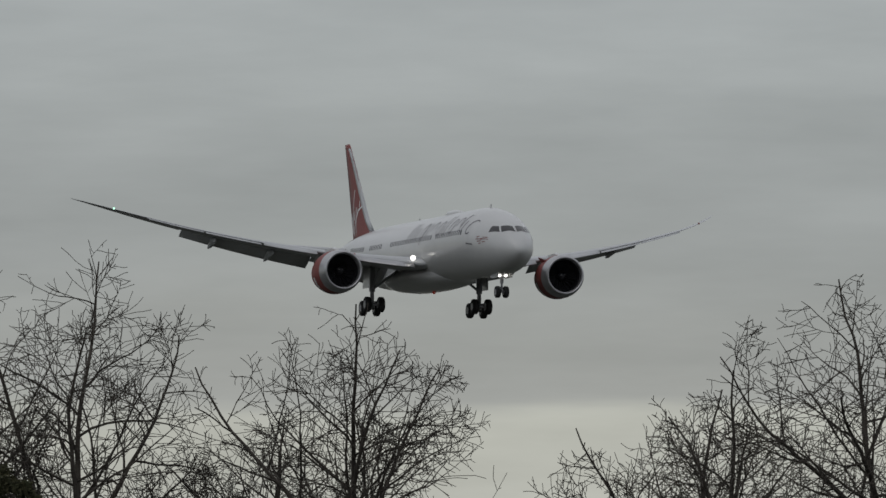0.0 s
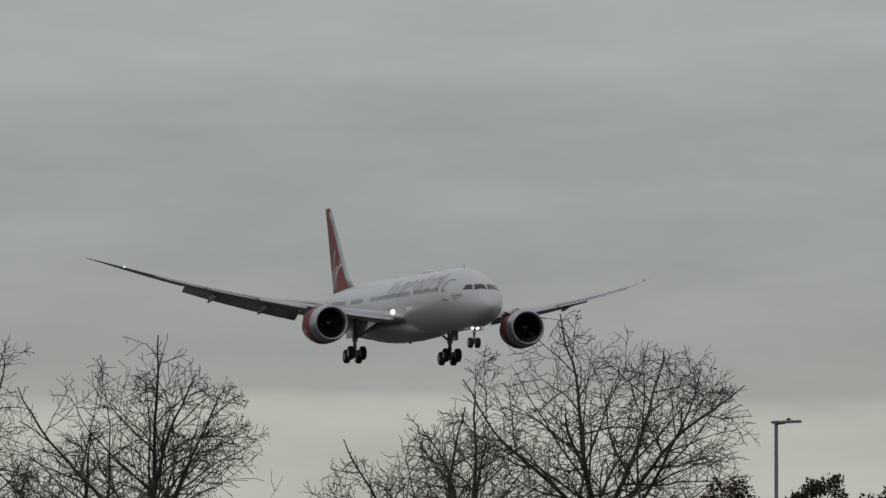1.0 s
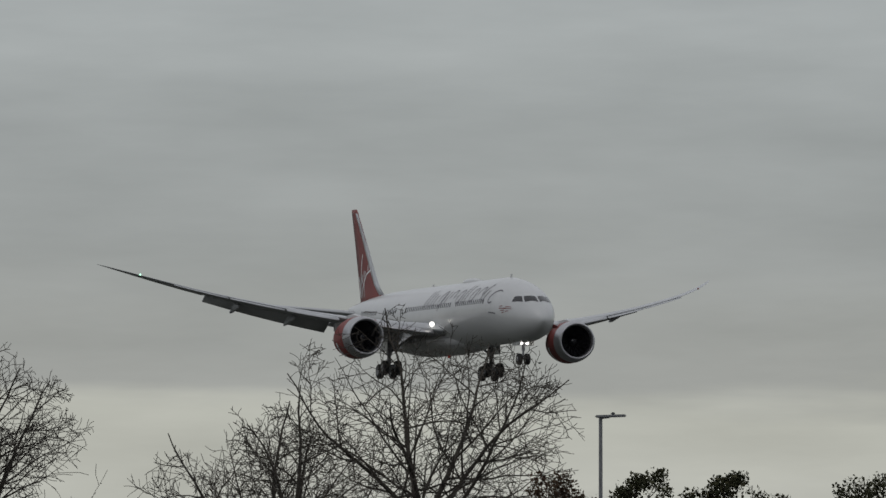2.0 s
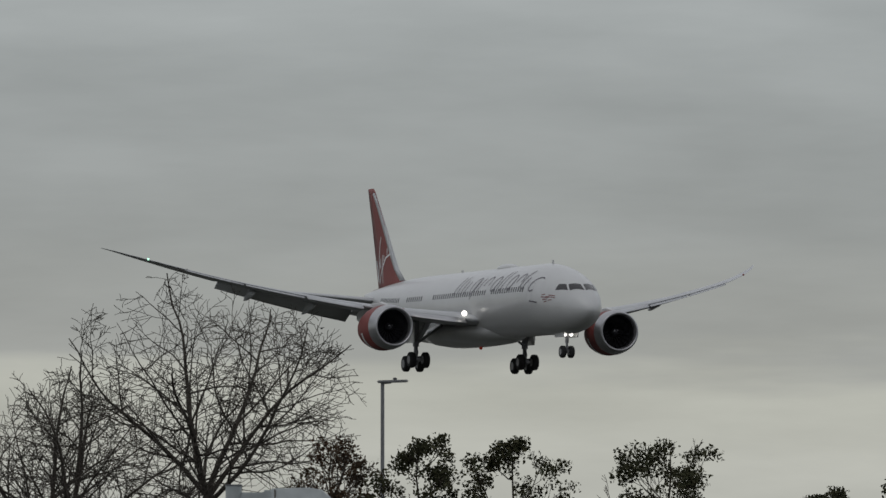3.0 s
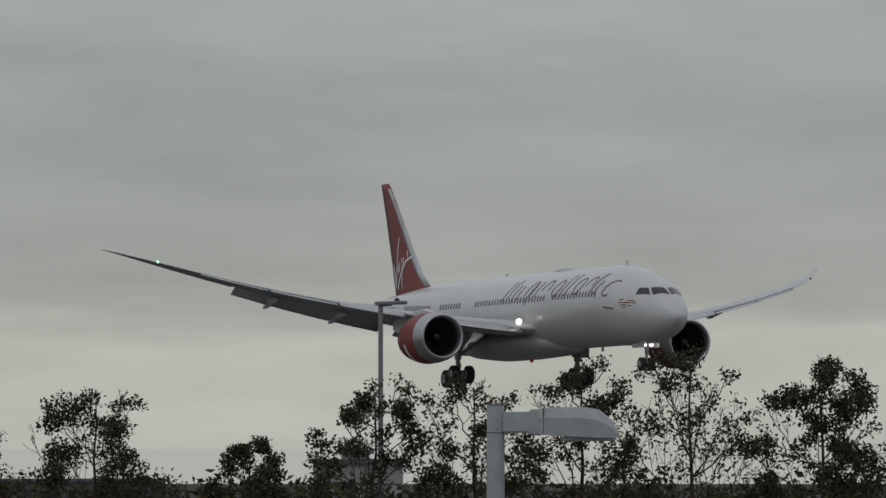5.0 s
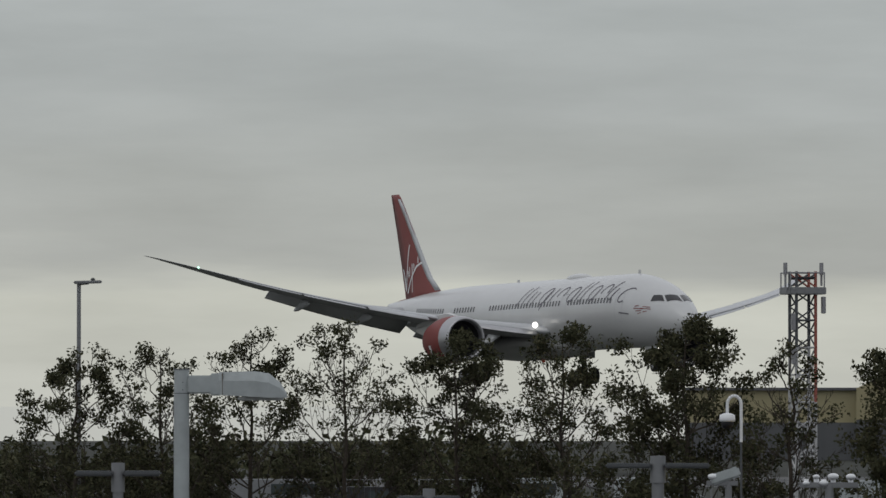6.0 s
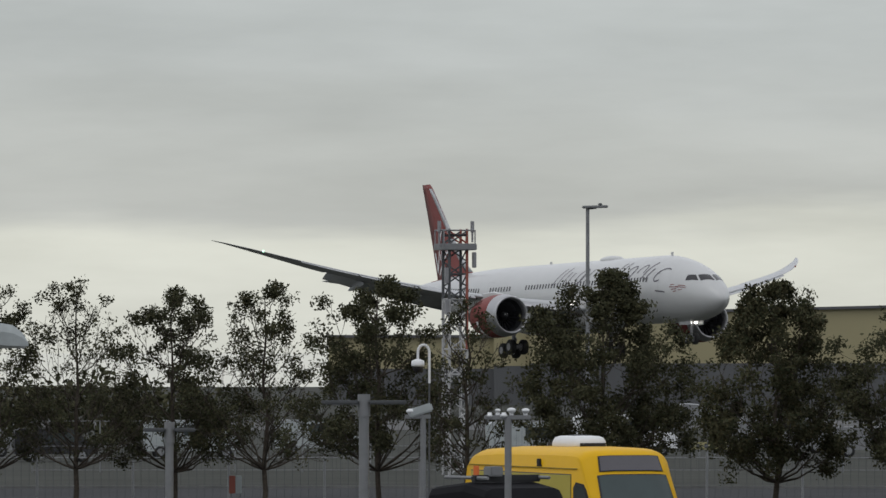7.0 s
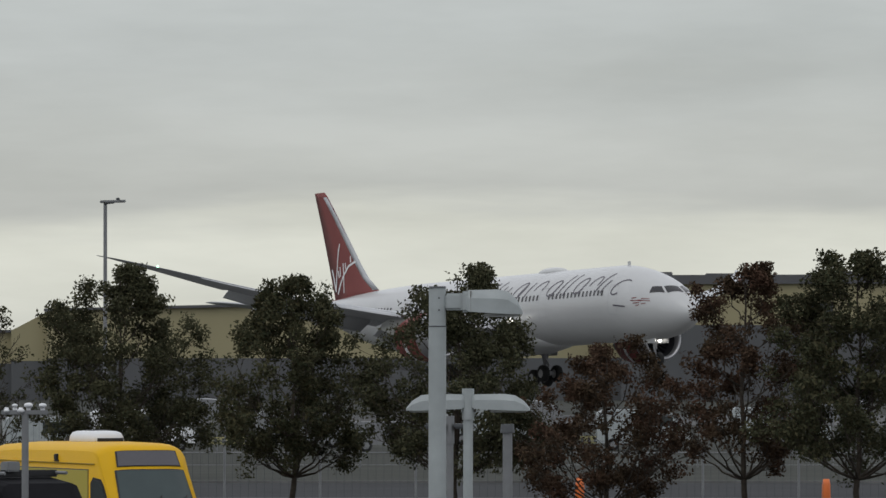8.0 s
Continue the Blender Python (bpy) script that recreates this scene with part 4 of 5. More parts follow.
def grow(rng, segs, crown, start, way, length, r0, level, last):
    """A shoot that grows its way inside the crown, with side shoots on it, down to the last level."""
    n = (0, 14, 9, 6, 4)[level]
    p, d, turn = start, way, rng.uniform(0, 6.28)
    for i in range(n):
        f = (i + 1) / n
        sway = (0, 0.085, 0.12, 0.15, 0.18)[level]
        d = (d + Vector((rng.gauss(0, sway), rng.gauss(0, sway), rng.gauss(0, sway) + (0, 0.03, 0.0, -0.01, -0.01)[level]))).normalized()
        q = p + d * length / n
        if level > 1 and not crown(q):
            break
        ra = max(r0 * (1 - 0.8 * i / n), 0.0064)
        segs.append((p, q, ra, max(r0 * (1 - 0.8 * f), 0.0064), level))
        if level < last and f > (0.2 if level == 1 else 0.15):
            for _ in range(1 if rng.random() < (0, 1.0, 0.85, 0.78)[level] else 0):
                turn += 2.4 + rng.uniform(-0.5, 0.5)
                ref = Vector((0, 0, 1)) if abs(d.z) < 0.9 else Vector((1, 0, 0))
                u = d.cross(ref).normalized()
                side = u * math.cos(turn) + d.cross(u) * math.sin(turn)
                lean = rng.uniform(0.55, 1.15)
                out = (d * math.cos(lean) + side * math.sin(lean)).normalized()
                size = length * ((1 - f) * 0.55 + (0, 0.2, 0.24, 0.3)[level]) * rng.uniform(0.65, 1.15)
                grow(rng, segs, crown, p.lerp(q, rng.random()), out, size, ra * 0.56, level + 1, last)
        p = q


def bare_tree(x, y, height, width, seed, limbs=9, fork=0.5):
    """A leafless tree: limbs that fan out from a low fork to a dome, with shoots and twigs on them."""
    rng = random.Random(seed)
    z0 = height * fork
    t = thing("bare_tree", pose(x, y, 0), "leafless winter tree with a wide fan of dark twigs", "tree", "leafless trees")
    trunk = wavy(rng, [Vector((0, 0, z)) for z in np.linspace(0, z0, 6)], 0.04)
    stem = [(trunk[i], trunk[i + 1], 0.17 - 0.012 * i, 0.17 - 0.012 * (i + 1), 0) for i in range(5)]
    zc = z0 + (height - z0) * 0.34
    shift = Vector((seed * 5.3, seed * 1.7, 0))

    def crown(p):
        """Whether a point lies inside the uneven dome of the crown."""
        up = (p.z - zc) / (height - zc if p.z > zc else zc - z0 * 0.84)
        r = math.sqrt((p.x * p.x + p.y * p.y) / (width * width / 4) + up * up)
        way = Vector((p.x, p.y, p.z - zc)).normalized()
        return r < 0.98 + 0.14 * noise.noise(way * 2.2 + shift) + rng.uniform(-0.1, 0.1)

    one = np.array([1.0, 1.0, 1.0])
    meshed("trunk", *tubes(stem, one, 1.0, 12), M_BARK, t, smooth=True)
    twigs = []
    for k in range(limbs):
        a = 2.4 * k + rng.uniform(-0.4, 0.4)
        lean = radians(5 + 74 * ((k + 0.5) / limbs) ** 0.65)
        out = Vector((math.cos(a) * math.sin(lean), math.sin(a) * math.sin(lean), math.cos(lean)))
        base = trunk[-1].lerp(trunk[-2], rng.random() * (0.15 + 0.85 * k / limbs))
        reach = 0.2
        while crown(base + out * reach) and reach < height:
            reach += 0.15
        segs = []
        grow(rng, segs, crown, base, out, reach, 0.074 - 0.024 * k / limbs, 1, 4)
        meshed("limb", *tubes([g for g in segs if g[4] == 1], one, 1.0, 8), M_BARK, t, smooth=True)
        twigs += [g for g in segs if g[4] > 1]
    tagged(meshed("twig_mass", *tubes(twigs, one, 1.0, 4, 0.0064), M_BARK, t, "fine dark bare twigs"), kind="stuff")
    return t


def leaves(rng, spots, per, spread, size):
    """Many small pointed leaves round the spots."""
    gen = np.random.RandomState(rng.randrange(10 ** 6))
    c = np.repeat(np.array(spots), per, axis=0)
    c = c + np.clip(gen.normal(0, 1, c.shape), -1.7, 1.7) * spread * np.array([1, 1, 0.8])
    n = len(c)
    a = gen.normal(0, 1, (n, 3))
    a /= np.linalg.norm(a, axis=1, keepdims=True)
    b = np.cross(a, gen.normal(0, 1, (n, 3)))
    b /= np.linalg.norm(b, axis=1, keepdims=True) + 1e-9
    s = size * gen.uniform(0.6, 1.3, (n, 1))
    fold = np.cross(a, b) * s * 0.2
    verts = np.stack([c - a * s, c + b * s * 0.55 + fold, c + a * s * 1.1, c - b * s * 0.55 + fold], 1).reshape(-1, 3)
    faces = [(4 * i, 4 * i + 1, 4 * i + 2, 4 * i + 3) for i in range(n)]
    return verts, faces


def leafy_tree(x, y, height, width, seed, mat, dense=1.0, label="", clear=0.33, limbs=26):
    """A street tree: a leader with bowed side limbs, and leaves in clumps at the ends of the shoots."""
    rng = random.Random(seed)
    segs, tips = [], []
    z0 = height * clear
    limbs = limbs + (8 if width > 2.9 else 0)
    t = thing("leafy_tree", pose(x, y, 0), label or "small street tree in thinning dark autumn leaf", "tree", "row of street trees")
    stem = wavy(rng, [Vector((0, 0, z)) for z in np.linspace(0, height * 0.96, 12)], 0.035)
    r = [0.085 * (1 - 0.92 * i / 11) + 0.004 for i in range(12)]
    for k in range(limbs):
        u = (k + rng.uniform(-0.3, 0.3)) / (limbs - 1)
        u = min(max(u, 0.0), 1.0) ** 1.15
        shape = np.interp(u, [0, 0.12, 0.3, 0.55, 0.8, 1.0], [0.8, 1.04, 1.08, 0.95, 0.7, 0.32]) * rng.uniform(0.6, 1.18)
        a = 2.4 * k + rng.uniform(-0.5, 0.5)
        out = Vector((math.cos(a), math.sin(a), 0))
        zt = z0 + 0.06 * height + (height * 0.98 - z0 - 0.06 * height) * u
        tip = out * (width / 2 * shape) + Vector((0, 0, zt))
        zb = min(max(zt - width / 2 * shape * rng.uniform(0.8, 1.5), z0 * 0.95), zt - 0.1)
        i = min(int(zb / (height * 0.96) * 11), 10)
        base = stem[i].lerp(stem[i + 1], zb / (height * 0.96) * 11 - i)
        mid = base.lerp(tip, 0.5) + Vector((0, 0, -0.06 * width)) + out * 0.06 * width
        limb(rng, segs, tips, wavy(rng, bent(base, mid, tip, 6), 0.025), 0.026 * (1.15 - 0.6 * u), 0.007, 1, 3, 0.0045, every=0.9)
    mids = [s[1] for s in segs if s[4] == 1]
    one = np.array([1.0, 1.0, 1.0])
    trunk = [(stem[i], stem[i + 1], r[i], r[i + 1], 0) for i in range(11)]
    meshed("trunk", *tubes(trunk, one, 1.0, 10), M_BARK2, t, smooth=True)
    tagged(meshed("branch_mass", *tubes(segs, one, 1.0, 5, 0.005), M_BARK2, t), kind="stuff")
    spots = [np.array(stem[-1])]

    def bare_patch(p):
        """Whether the leaves have gone here: patches of the crown, more of them in a thin tree."""
        q = Vector(p) * 2.2 + Vector((seed * 3.7, 0, 0))
        return noise.noise(q) + 0.45 * noise.noise(q * 2.3) > 0.1 + 0.36 * (max(dense, 0.95) - 0.8)

    for p, level in tips:
        if rng.random() < (1.0, 1.0, 1.0, 0.75)[level] * min(dense, 1.3) and not bare_patch(p):
            spots.append(np.array(p))
    for p in mids:
        if rng.random() < 0.16 * dense and p.z > z0 + 0.25 and not bare_patch(p):
            spots.append(np.array(p))
    per = int(min(42, 28 * dense) * (1.0 if width < 2.9 else 1.15))
    tagged(meshed("leaf_mass", *leaves(rng, spots, per, 0.062 + 0.015 * width, 0.044), mat, t, "small dark autumn leaves in clumps"), kind="stuff")
    return t


for x, y, h, w, seed, limbs, fork in ((-16.6, 197.2, 11.4, 6.2, 11, 10, 0.45), (-13.4, 197.4, 11.8, 6.8, 12, 11, 0.45), (-8.0, 197.7, 10.75, 6.8, 13, 12, 0.45),
                                      (-4.6, 196.6, 7.4, 2.8, 14, 5, 0.52), (-0.5, 195.5, 8.7, 7.4, 15, 10, 0.48), (2.75, 199.0, 11.1, 8.4, 26, 11, 0.5), (5.6, 190.0, 7.2, 2.2, 17, 5, 0.55),
                                      (-10.4, 200.5, 9.0, 4.2, 18, 6, 0.48)):
    bare_tree(x, y, h, w, seed, limbs, fork)

FAR_ROW = ((6.37, 179.3, 6.66, 2.6, M_LEAFRED, 1.0), (8.18, 179.2, 6.7, 2.5, M_LEAF, 1.1), (10.12, 176.8, 6.66, 2.4, M_LEAFBROWN, 1.1),
           (13.28, 174.3, 6.62, 3.1, M_LEAF, 1.1), (16.26, 171.7, 5.6, 1.9, M_LEAF, 1.2),
           (18.3, 164.5, 6.7, 2.5, M_LEAF, 1.2), (20.15, 164.5, 6.8, 2.6, M_LEAFBROWN, 0.95), (22.3, 165.5, 7.2, 2.7, M_LEAF, 1.05),
           (24.2, 164.2, 7.3, 3.1, M_LEAF, 0.7))
NEAR_ROW = ((26.9, 165.5, 7.06, 3.5, M_LEAF, 1.3), (28.95, 163.6, 7.2, 3.1, M_LEAFBROWN, 1.0), (28.4, 145.7, 7.1, 3.0, M_LEAF, 1.15),
            (29.91, 143.0, 6.75, 2.0, M_LEAFBROWN, 0.6), (32.62, 141.25, 7.2, 3.4, M_LEAF, 1.8), (35.16, 135.85, 6.9, 3.1, M_LEAFBROWN, 1.4),
            (37.65, 131.6, 7.1, 3.6, M_LEAF, 1.5), (39.95, 128.5, 5.5, 2.9, M_LEAFRED, 1.25), (41.95, 125.5, 7.15, 2.8, M_LEAFRED, 1.3), (43.35, 122.5, 7.3, 3.3, M_LEAFBROWN, 1.6))
for k, (x, y, h, w, mat, dense) in enumerate(FAR_ROW + NEAR_ROW):
    words = "small street tree with reddening autumn leaves" if mat is M_LEAFRED else "sparse small street tree with few leaves" if dense < 0.6 else ""
    leafy_tree(x, y, h, w, 40 + k, mat, dense if y < 160 else dense * 0.85, words, 0.4 if y < 160 else 0.35, 30)
# evergreen shrubs that close the gaps low between the trunks
for k, (x, y, h, w) in enumerate(((-12.2, 184, 7.2, 1.6), (-11.3, 183, 6.6, 1.4), (19.6, 173, 4.25, 2.7), (21.9, 173, 4.0, 2.2))):
    leafy_tree(x, y, h, w, 90 + k, M_LEAF, 1.5, "dense dark evergreen shrub behind the trees", 0.1)

# a rounded hedge of distant trees along the airfield's edge


def tree_belt(b0, b1, dist, height, seed):
    rng = random.Random(seed)
    spots = []
    b = b0
    while b < b1:
        h = height * rng.uniform(0.6, 1.1)
        c = bearing(b, dist + rng.uniform(-6, 6))
        for _ in range(10):
            spots.append((c.x + rng.gauss(0, 1.2), c.y + rng.gauss(0, 1.2), rng.uniform(0.15, 1.0) * h))
        b += rng.uniform(0.12, 0.3)
    ob = meshed("tree_belt", *leaves(rng, spots, 26, 0.7, 0.3), M_LEAF)
    return tagged(ob, "dark belt of distant trees beyond the airfield", "trees", kind="stuff")


tree_belt(-7, 9.5, 420, 3.4, 5)


# ---- the yellow van and the dark vehicle before it ----
def wheel_of(parent, x, y, r, half):
    w = turned([(-half, r * 0.6), (-half, r * 0.9), (0, r), (half, r * 0.9), (half, r * 0.6)], 24)
    verts, faces = loft(w)
    ob = meshed("wheel", [(v[1], v[0], v[2]) for v in verts], faces, M_TYRE, parent, smooth=True)
    ob.matrix_basis = pose(x, y, r)
    hub = turned([(-half * 1.03, r * 0.55), (half * 1.03, r * 0.55)], 18)
    verts, faces = loft(hub)
    meshed("rim", [(v[1], v[0], v[2]) for v in verts], faces, M_STEEL, ob)


def build_van(m):
    """x forward; a tall rounded body with a sign over the sloping windscreen."""
    van = thing("van", m, "tall yellow van with a white roof unit, parked", "van")

    def shaped(x, y, z, out=0.0):
        """Rounds the roof's edges and the front's corners."""
        y1 = min(abs(y), 1.0)
        drop = 0.17 * y1 ** 6 * max(z - 2.2, 0) / 1.2
        pull = 0.2 * y1 ** 4 * min(max((x - 0.7) / 1.0, 0), 1) + (0.12 * y1 ** 6 if x < -3.6 else 0) * -1
        return (x - pull + out, y, z - drop + out * 0.4)

    side = [(-4.0, 0.45), (-4.04, 1.6), (-4.0, 2.7), (-3.9, 3.12), (-3.72, 3.3), (-3.4, 3.38), (-2.4, 3.43), (0.0, 3.45), (0.9, 3.44), (1.25, 3.42), (1.42, 3.38), (1.52, 3.3), (1.72, 2.95), (2.3, 1.9), (2.5, 1.55), (2.66, 1.2), (2.72, 0.9), (2.7, 0.45)]
    ys = [-1.0, -0.99, -0.965, -0.92, -0.85, -0.7, -0.4, 0.0, 0.4, 0.7, 0.85, 0.92, 0.965, 0.99, 1.0]
    verts, faces = loft([[shaped(x, y, z) for x, z in side] for y in ys])
    meshed("body", verts, [f[::-1] for f in faces], M_YELLOW, van, "gloss yellow van body", True)

    def front_panel(name, mat, label, x0, z0, x1, z1, half0, half1, out):
        """A plate on the sloping front from its upper to its lower edge."""
        v, f = [], []
        for i in range(4):
            u = i / 3
            for j in range(13):
                w = (half0 + (half1 - half0) * u) * (j / 6 - 1)
                v.append(shaped(x0 + (x1 - x0) * u, w, z0 + (z1 - z0) * u, out))
        for i in range(3):
            for j in range(12):
                k = i * 13 + j
                f.append((k, k + 13, k + 14, k + 1))
        meshed(name, v, f, mat, van, label, True)

    front_panel("sign_surround", M_BLACK, "black rubber surround", 1.53, 3.285, 1.712, 2.965, 0.7, 0.74, 0.012)
    front_panel("sign_panel", M_SIGN, "grey sign panel over the windscreen", 1.54, 3.27, 1.705, 2.98, 0.67, 0.71, 0.02)
    front_panel("windscreen_seal", M_BLACK, "black windscreen seal", 1.745, 2.905, 2.36, 1.79, 0.8, 0.9, 0.012)
    front_panel("windscreen", M_WINDSCREEN, "tinted sloping windscreen", 1.76, 2.88, 2.34, 1.82, 0.77, 0.87, 0.02)
    for y0 in (-0.35, 0.25):
        bm = bmesh.new()
        rod(bm, shaped(2.36, y0, 1.8, 0.05), shaped(2.06, y0 + 0.42, 2.36, 0.05), 0.012, 0.012, 6)
        part("wiper", bm, M_BLACK, van)
    for s in (-1, 1):
        def on_side(name, outline, z_off, mat, label=""):
            n = len(outline)
            v = [(x, s * (1.0 + z_off), z) for x, z in outline] + [(x, s * 0.995, z) for x, z in outline]
            f = [tuple(range(n)), tuple(range(2 * n - 1, n - 1, -1))] + [(i, i + n, (i + 1) % n + n, (i + 1) % n) for i in range(n)]
            meshed(name, v, f, mat, van, label)

        on_side("panel_edge", [(-3.6, 1.45), (0.93, 1.45), (0.93, 2.9), (-3.6, 2.93)], 0.006, M_LAMPDARK)
        on_side("side_panel", [(-3.58, 1.47), (0.91, 1.47), (0.91, 2.88), (-3.58, 2.91)], 0.014, M_CREAM, "pale yellow side panel")
        on_side("roof_gutter", [(-3.7, 3.03), (1.2, 3.0), (1.2, 3.02), (-3.7, 3.05)], 0.02, M_KHAKI)
        on_side("window_seal", [(1.02, 1.7), (2.1, 1.7), (1.6, 2.58), (1.48, 2.7), (1.14, 2.74), (1.02, 2.62)], 0.008, M_BLACK)
        on_side("side_window", [(1.08, 1.76), (2.0, 1.76), (1.56, 2.52), (1.44, 2.64), (1.16, 2.67), (1.08, 2.58)], 0.016, M_GLASS, "dark cab side window")
        for k, mat in enumerate((M_ORANGE, M_LAMPDARK, M_LAMPDARK)):
            cx = -1.6 + k * 0.42
            on_side("letter_bar", [(cx, 2.12), (cx + 0.2, 2.12), (cx + 0.2, 2.5), (cx, 2.5)], 0.02, mat)
        bm = bmesh.new()
        box(bm, -0.55, -0.4, min(s * 0.98, s * 1.04), max(s * 0.98, s * 1.04), 3.08, 3.2, 0.015)
        box(bm, -0.58, -0.37, min(s * 0.98, s * 1.02), max(s * 0.98, s * 1.02), 3.04, 3.08, 0.008)
        part("side_marker", bm, M_BLACK, van)
        bm = bmesh.new()
        box(bm, 2.02, 2.24, s * 1.02 if s > 0 else -1.28, 1.28 if s > 0 else -1.02, 1.7, 2.15, 0.03)
        part("mirror", bm, M_BLACK, van)
        for x in (-2.6, 1.7):
            wheel_of(van, x, s * 0.88, 0.36, 0.11)
    rings = []
    for z, k in ((3.42, 0.96), (3.47, 1.0), (3.56, 0.97), (3.63, 0.88), (3.66, 0.72), (3.67, 0.4)):
        rings.append([(-0.62 + 0.62 * k * math.copysign(abs(math.cos(a)) ** 0.45, math.cos(a)), 0.42 * k * math.copysign(abs(math.sin(a)) ** 0.45, math.sin(a)), z) for a in np.linspace(0, 2 * math.pi, 32, endpoint=False)])
    meshed("roof_unit", *loft(rings), M_PLASTIC, van, "white roof air-conditioning unit", True)
    bm = bmesh.new()
    box(bm, -0.75, -0.4, -0.2, 0.2, 3.655, 3.685, 0.01)
    part("roof_vent", bm, M_LAMPDARK, van)
    bm = bmesh.new()
    box(bm, -0.02, 0.006, -0.3, 0.3, 3.45, 3.52, 0.004)
    part("unit_grille", bm, M_BLACK, van)
    bm = bmesh.new()
    box(bm, -3.0, -0.6, 0.5, 0.54, 3.42, 3.5, 0.01)
    part("roof_rail", bm, M_BLACK, van)
    bm = bmesh.new()
    box(bm, 2.66, 2.8, -0.96, 0.96, 0.45, 0.75, 0.03)
    part("bumper", bm, M_BLACK, van)
    return van


build_van(Matrix.Translation((30.1, 131.2, 0)) @ pose(0, 0, 0, 0, 0, -75))


def build_car(m):
    car = thing("car", m, "black car with roof bar and amber beacon, parked", "car")
    side = [(-2.3, 0.35), (-2.32, 1.0), (-2.2, 1.5), (-1.85, 2.12), (-0.4, 2.2), (0.55, 2.12), (1.2, 1.55), (2.2, 1.3), (2.35, 0.9), (2.3, 0.35)]
    rings = []
    for y, k in ((-0.95, 0.93), (-0.88, 0.98), (-0.75, 1.0), (0.75, 1.0), (0.88, 0.98), (0.95, 0.93)):
        rings.append([(x, y, 0.35 + (z - 0.35) * (k if z > 1.4 else 1)) for x, z in side])
    verts, faces = loft(rings)
    meshed("body", verts, [f[::-1] for f in faces], M_CARBLACK, car, "black car body")
    for s in (-1, 1):
        y = s * 0.955
        verts = [(-1.9, y, 1.5), (0.95, y, 1.5), (0.45, y, 1.95), (-1.7, y, 1.95)]
        meshed("side_window", verts + [(p, q + s * 0.01, r) for p, q, r in verts], [(0, 1, 2, 3), (7, 6, 5, 4), (0, 4, 5, 1), (1, 5, 6, 2), (2, 6, 7, 3), (3, 7, 4, 0)], M_GLASS, car)
        for x in (-1.4, 1.45):
            wheel_of(car, x, s * 0.84, 0.36, 0.11)
        bm = bmesh.new()
        rod(bm, (-1.5, s * 0.75, 2.26), (0.35, s * 0.75, 2.26), 0.025, 0.025, 8)
        part("roof_rail", bm, M_STEEL, car)
    bm = bmesh.new()
    box(bm, -0.3, -0.1, -0.8, 0.8, 2.2, 2.3, 0.02)
    part("roof_bar", bm, M_BLACK, car)
    bm = bmesh.new()
    rod(bm, (-0.95, -0.3, 2.19), (-0.95, -0.3, 2.42), 0.07, 0.06, 14)
    part("beacon", bm, M_ORANGE, car, "amber beacon")
    bm = bmesh.new()
    box(bm, -0.3, 0.05, -0.5, -0.2, 2.28, 2.42, 0.02)
    part("roof_box", bm, M_STEEL, car)
    return car


build_car(Matrix.Translation((25.87, 119.7, 0)) @ pose(0, 0, 0, 0, 0, -71) @ Matrix.Diagonal((0.85, 0.9, 1.34, 1)))


# ---- fence, signs, cones and far clutter ----
def fence(b0, b1, d0, d1, height, gap):
    f = thing("fence", Matrix(), "grey wire-mesh fence along the perimeter road", "fence")
    length = d0 * radians(b1 - b0)
    n = int(abs(length) / gap)
    ends = [bearing(b0 + (b1 - b0) * i / n, d0 + (d1 - d0) * i / n) for i in range(n + 1)]
    bm = bmesh.new()
    rod(bm, (0, 0, 0), (0, 0, height), 0.035, 0.035, 6)
    first = part("post", bm, M_STEEL, f)
    first.matrix_basis = Matrix.Translation(ends[0])
    for p in ends[1:]:
        ob = new("post", first.data)
        ob.parent = f
        ob.matrix_basis = Matrix.Translation(p)
    for z in (0.1, height * 0.5, height - 0.05):
        for p, q in zip(ends[:-1], ends[1:]):
            bm = bmesh.new()
            rod(bm, p + Vector((0, 0, z)), q + Vector((0, 0, z)), 0.014, 0.014, 4)
            part("rail", bm, M_STEEL, f)
    verts, faces = [], []
    for p, q in zip(ends[:-1], ends[1:]):
        k = 0
        while k < 12:
            a = p.lerp(q, k / 12)
            o = len(verts)
            verts += [a + Vector((-0.005, 0, 0.1)), a + Vector((0.005, 0, 0.1)), a + Vector((0.005, 0, height)), a + Vector((-0.005, 0, height))]
            faces.append((o, o + 1, o + 2, o + 3))
            k += 1
    tagged(meshed("wire_mesh", verts, faces, M_LAMPDARK, f), kind="stuff")
    return f


fence(3, 24, 178, 178, 2.6, 2.6)
fence(8, 24, 300, 300, 2.4, 3.0)

def barrier(b, d, w, h, mats, label, name="barrier"):
    t = thing(name, Matrix.Translation(bearing(b, d)) @ pose(0, 0, 0, 0, 0, -b), label, "barrier", "road barriers")
    n = len(mats)
    for k, mat in enumerate(mats):
        bm = bmesh.new()
        box(bm, -w / 2 + k * w / n, -w / 2 + (k + 1) * w / n - 0.01, -0.04, 0.04, h - 0.46, h, 0.01)
        part("panel", bm, mat, t)
    for x in (-w / 2 + 0.05, w / 2 - 0.05):
        bm = bmesh.new()
        box(bm, x - 0.02, x + 0.02, -0.02, 0.02, 0, h - 0.46, 0.005)
        box(bm, x - 0.04, x + 0.04, -0.2, 0.2, 0, 0.06, 0.01)
        part("leg", bm, M_STEEL, t)
    return t


barrier(9.78, 170, 0.34, 2.2, (M_TOWERRED, M_LAMPGREY), "red and white upright road sign board")


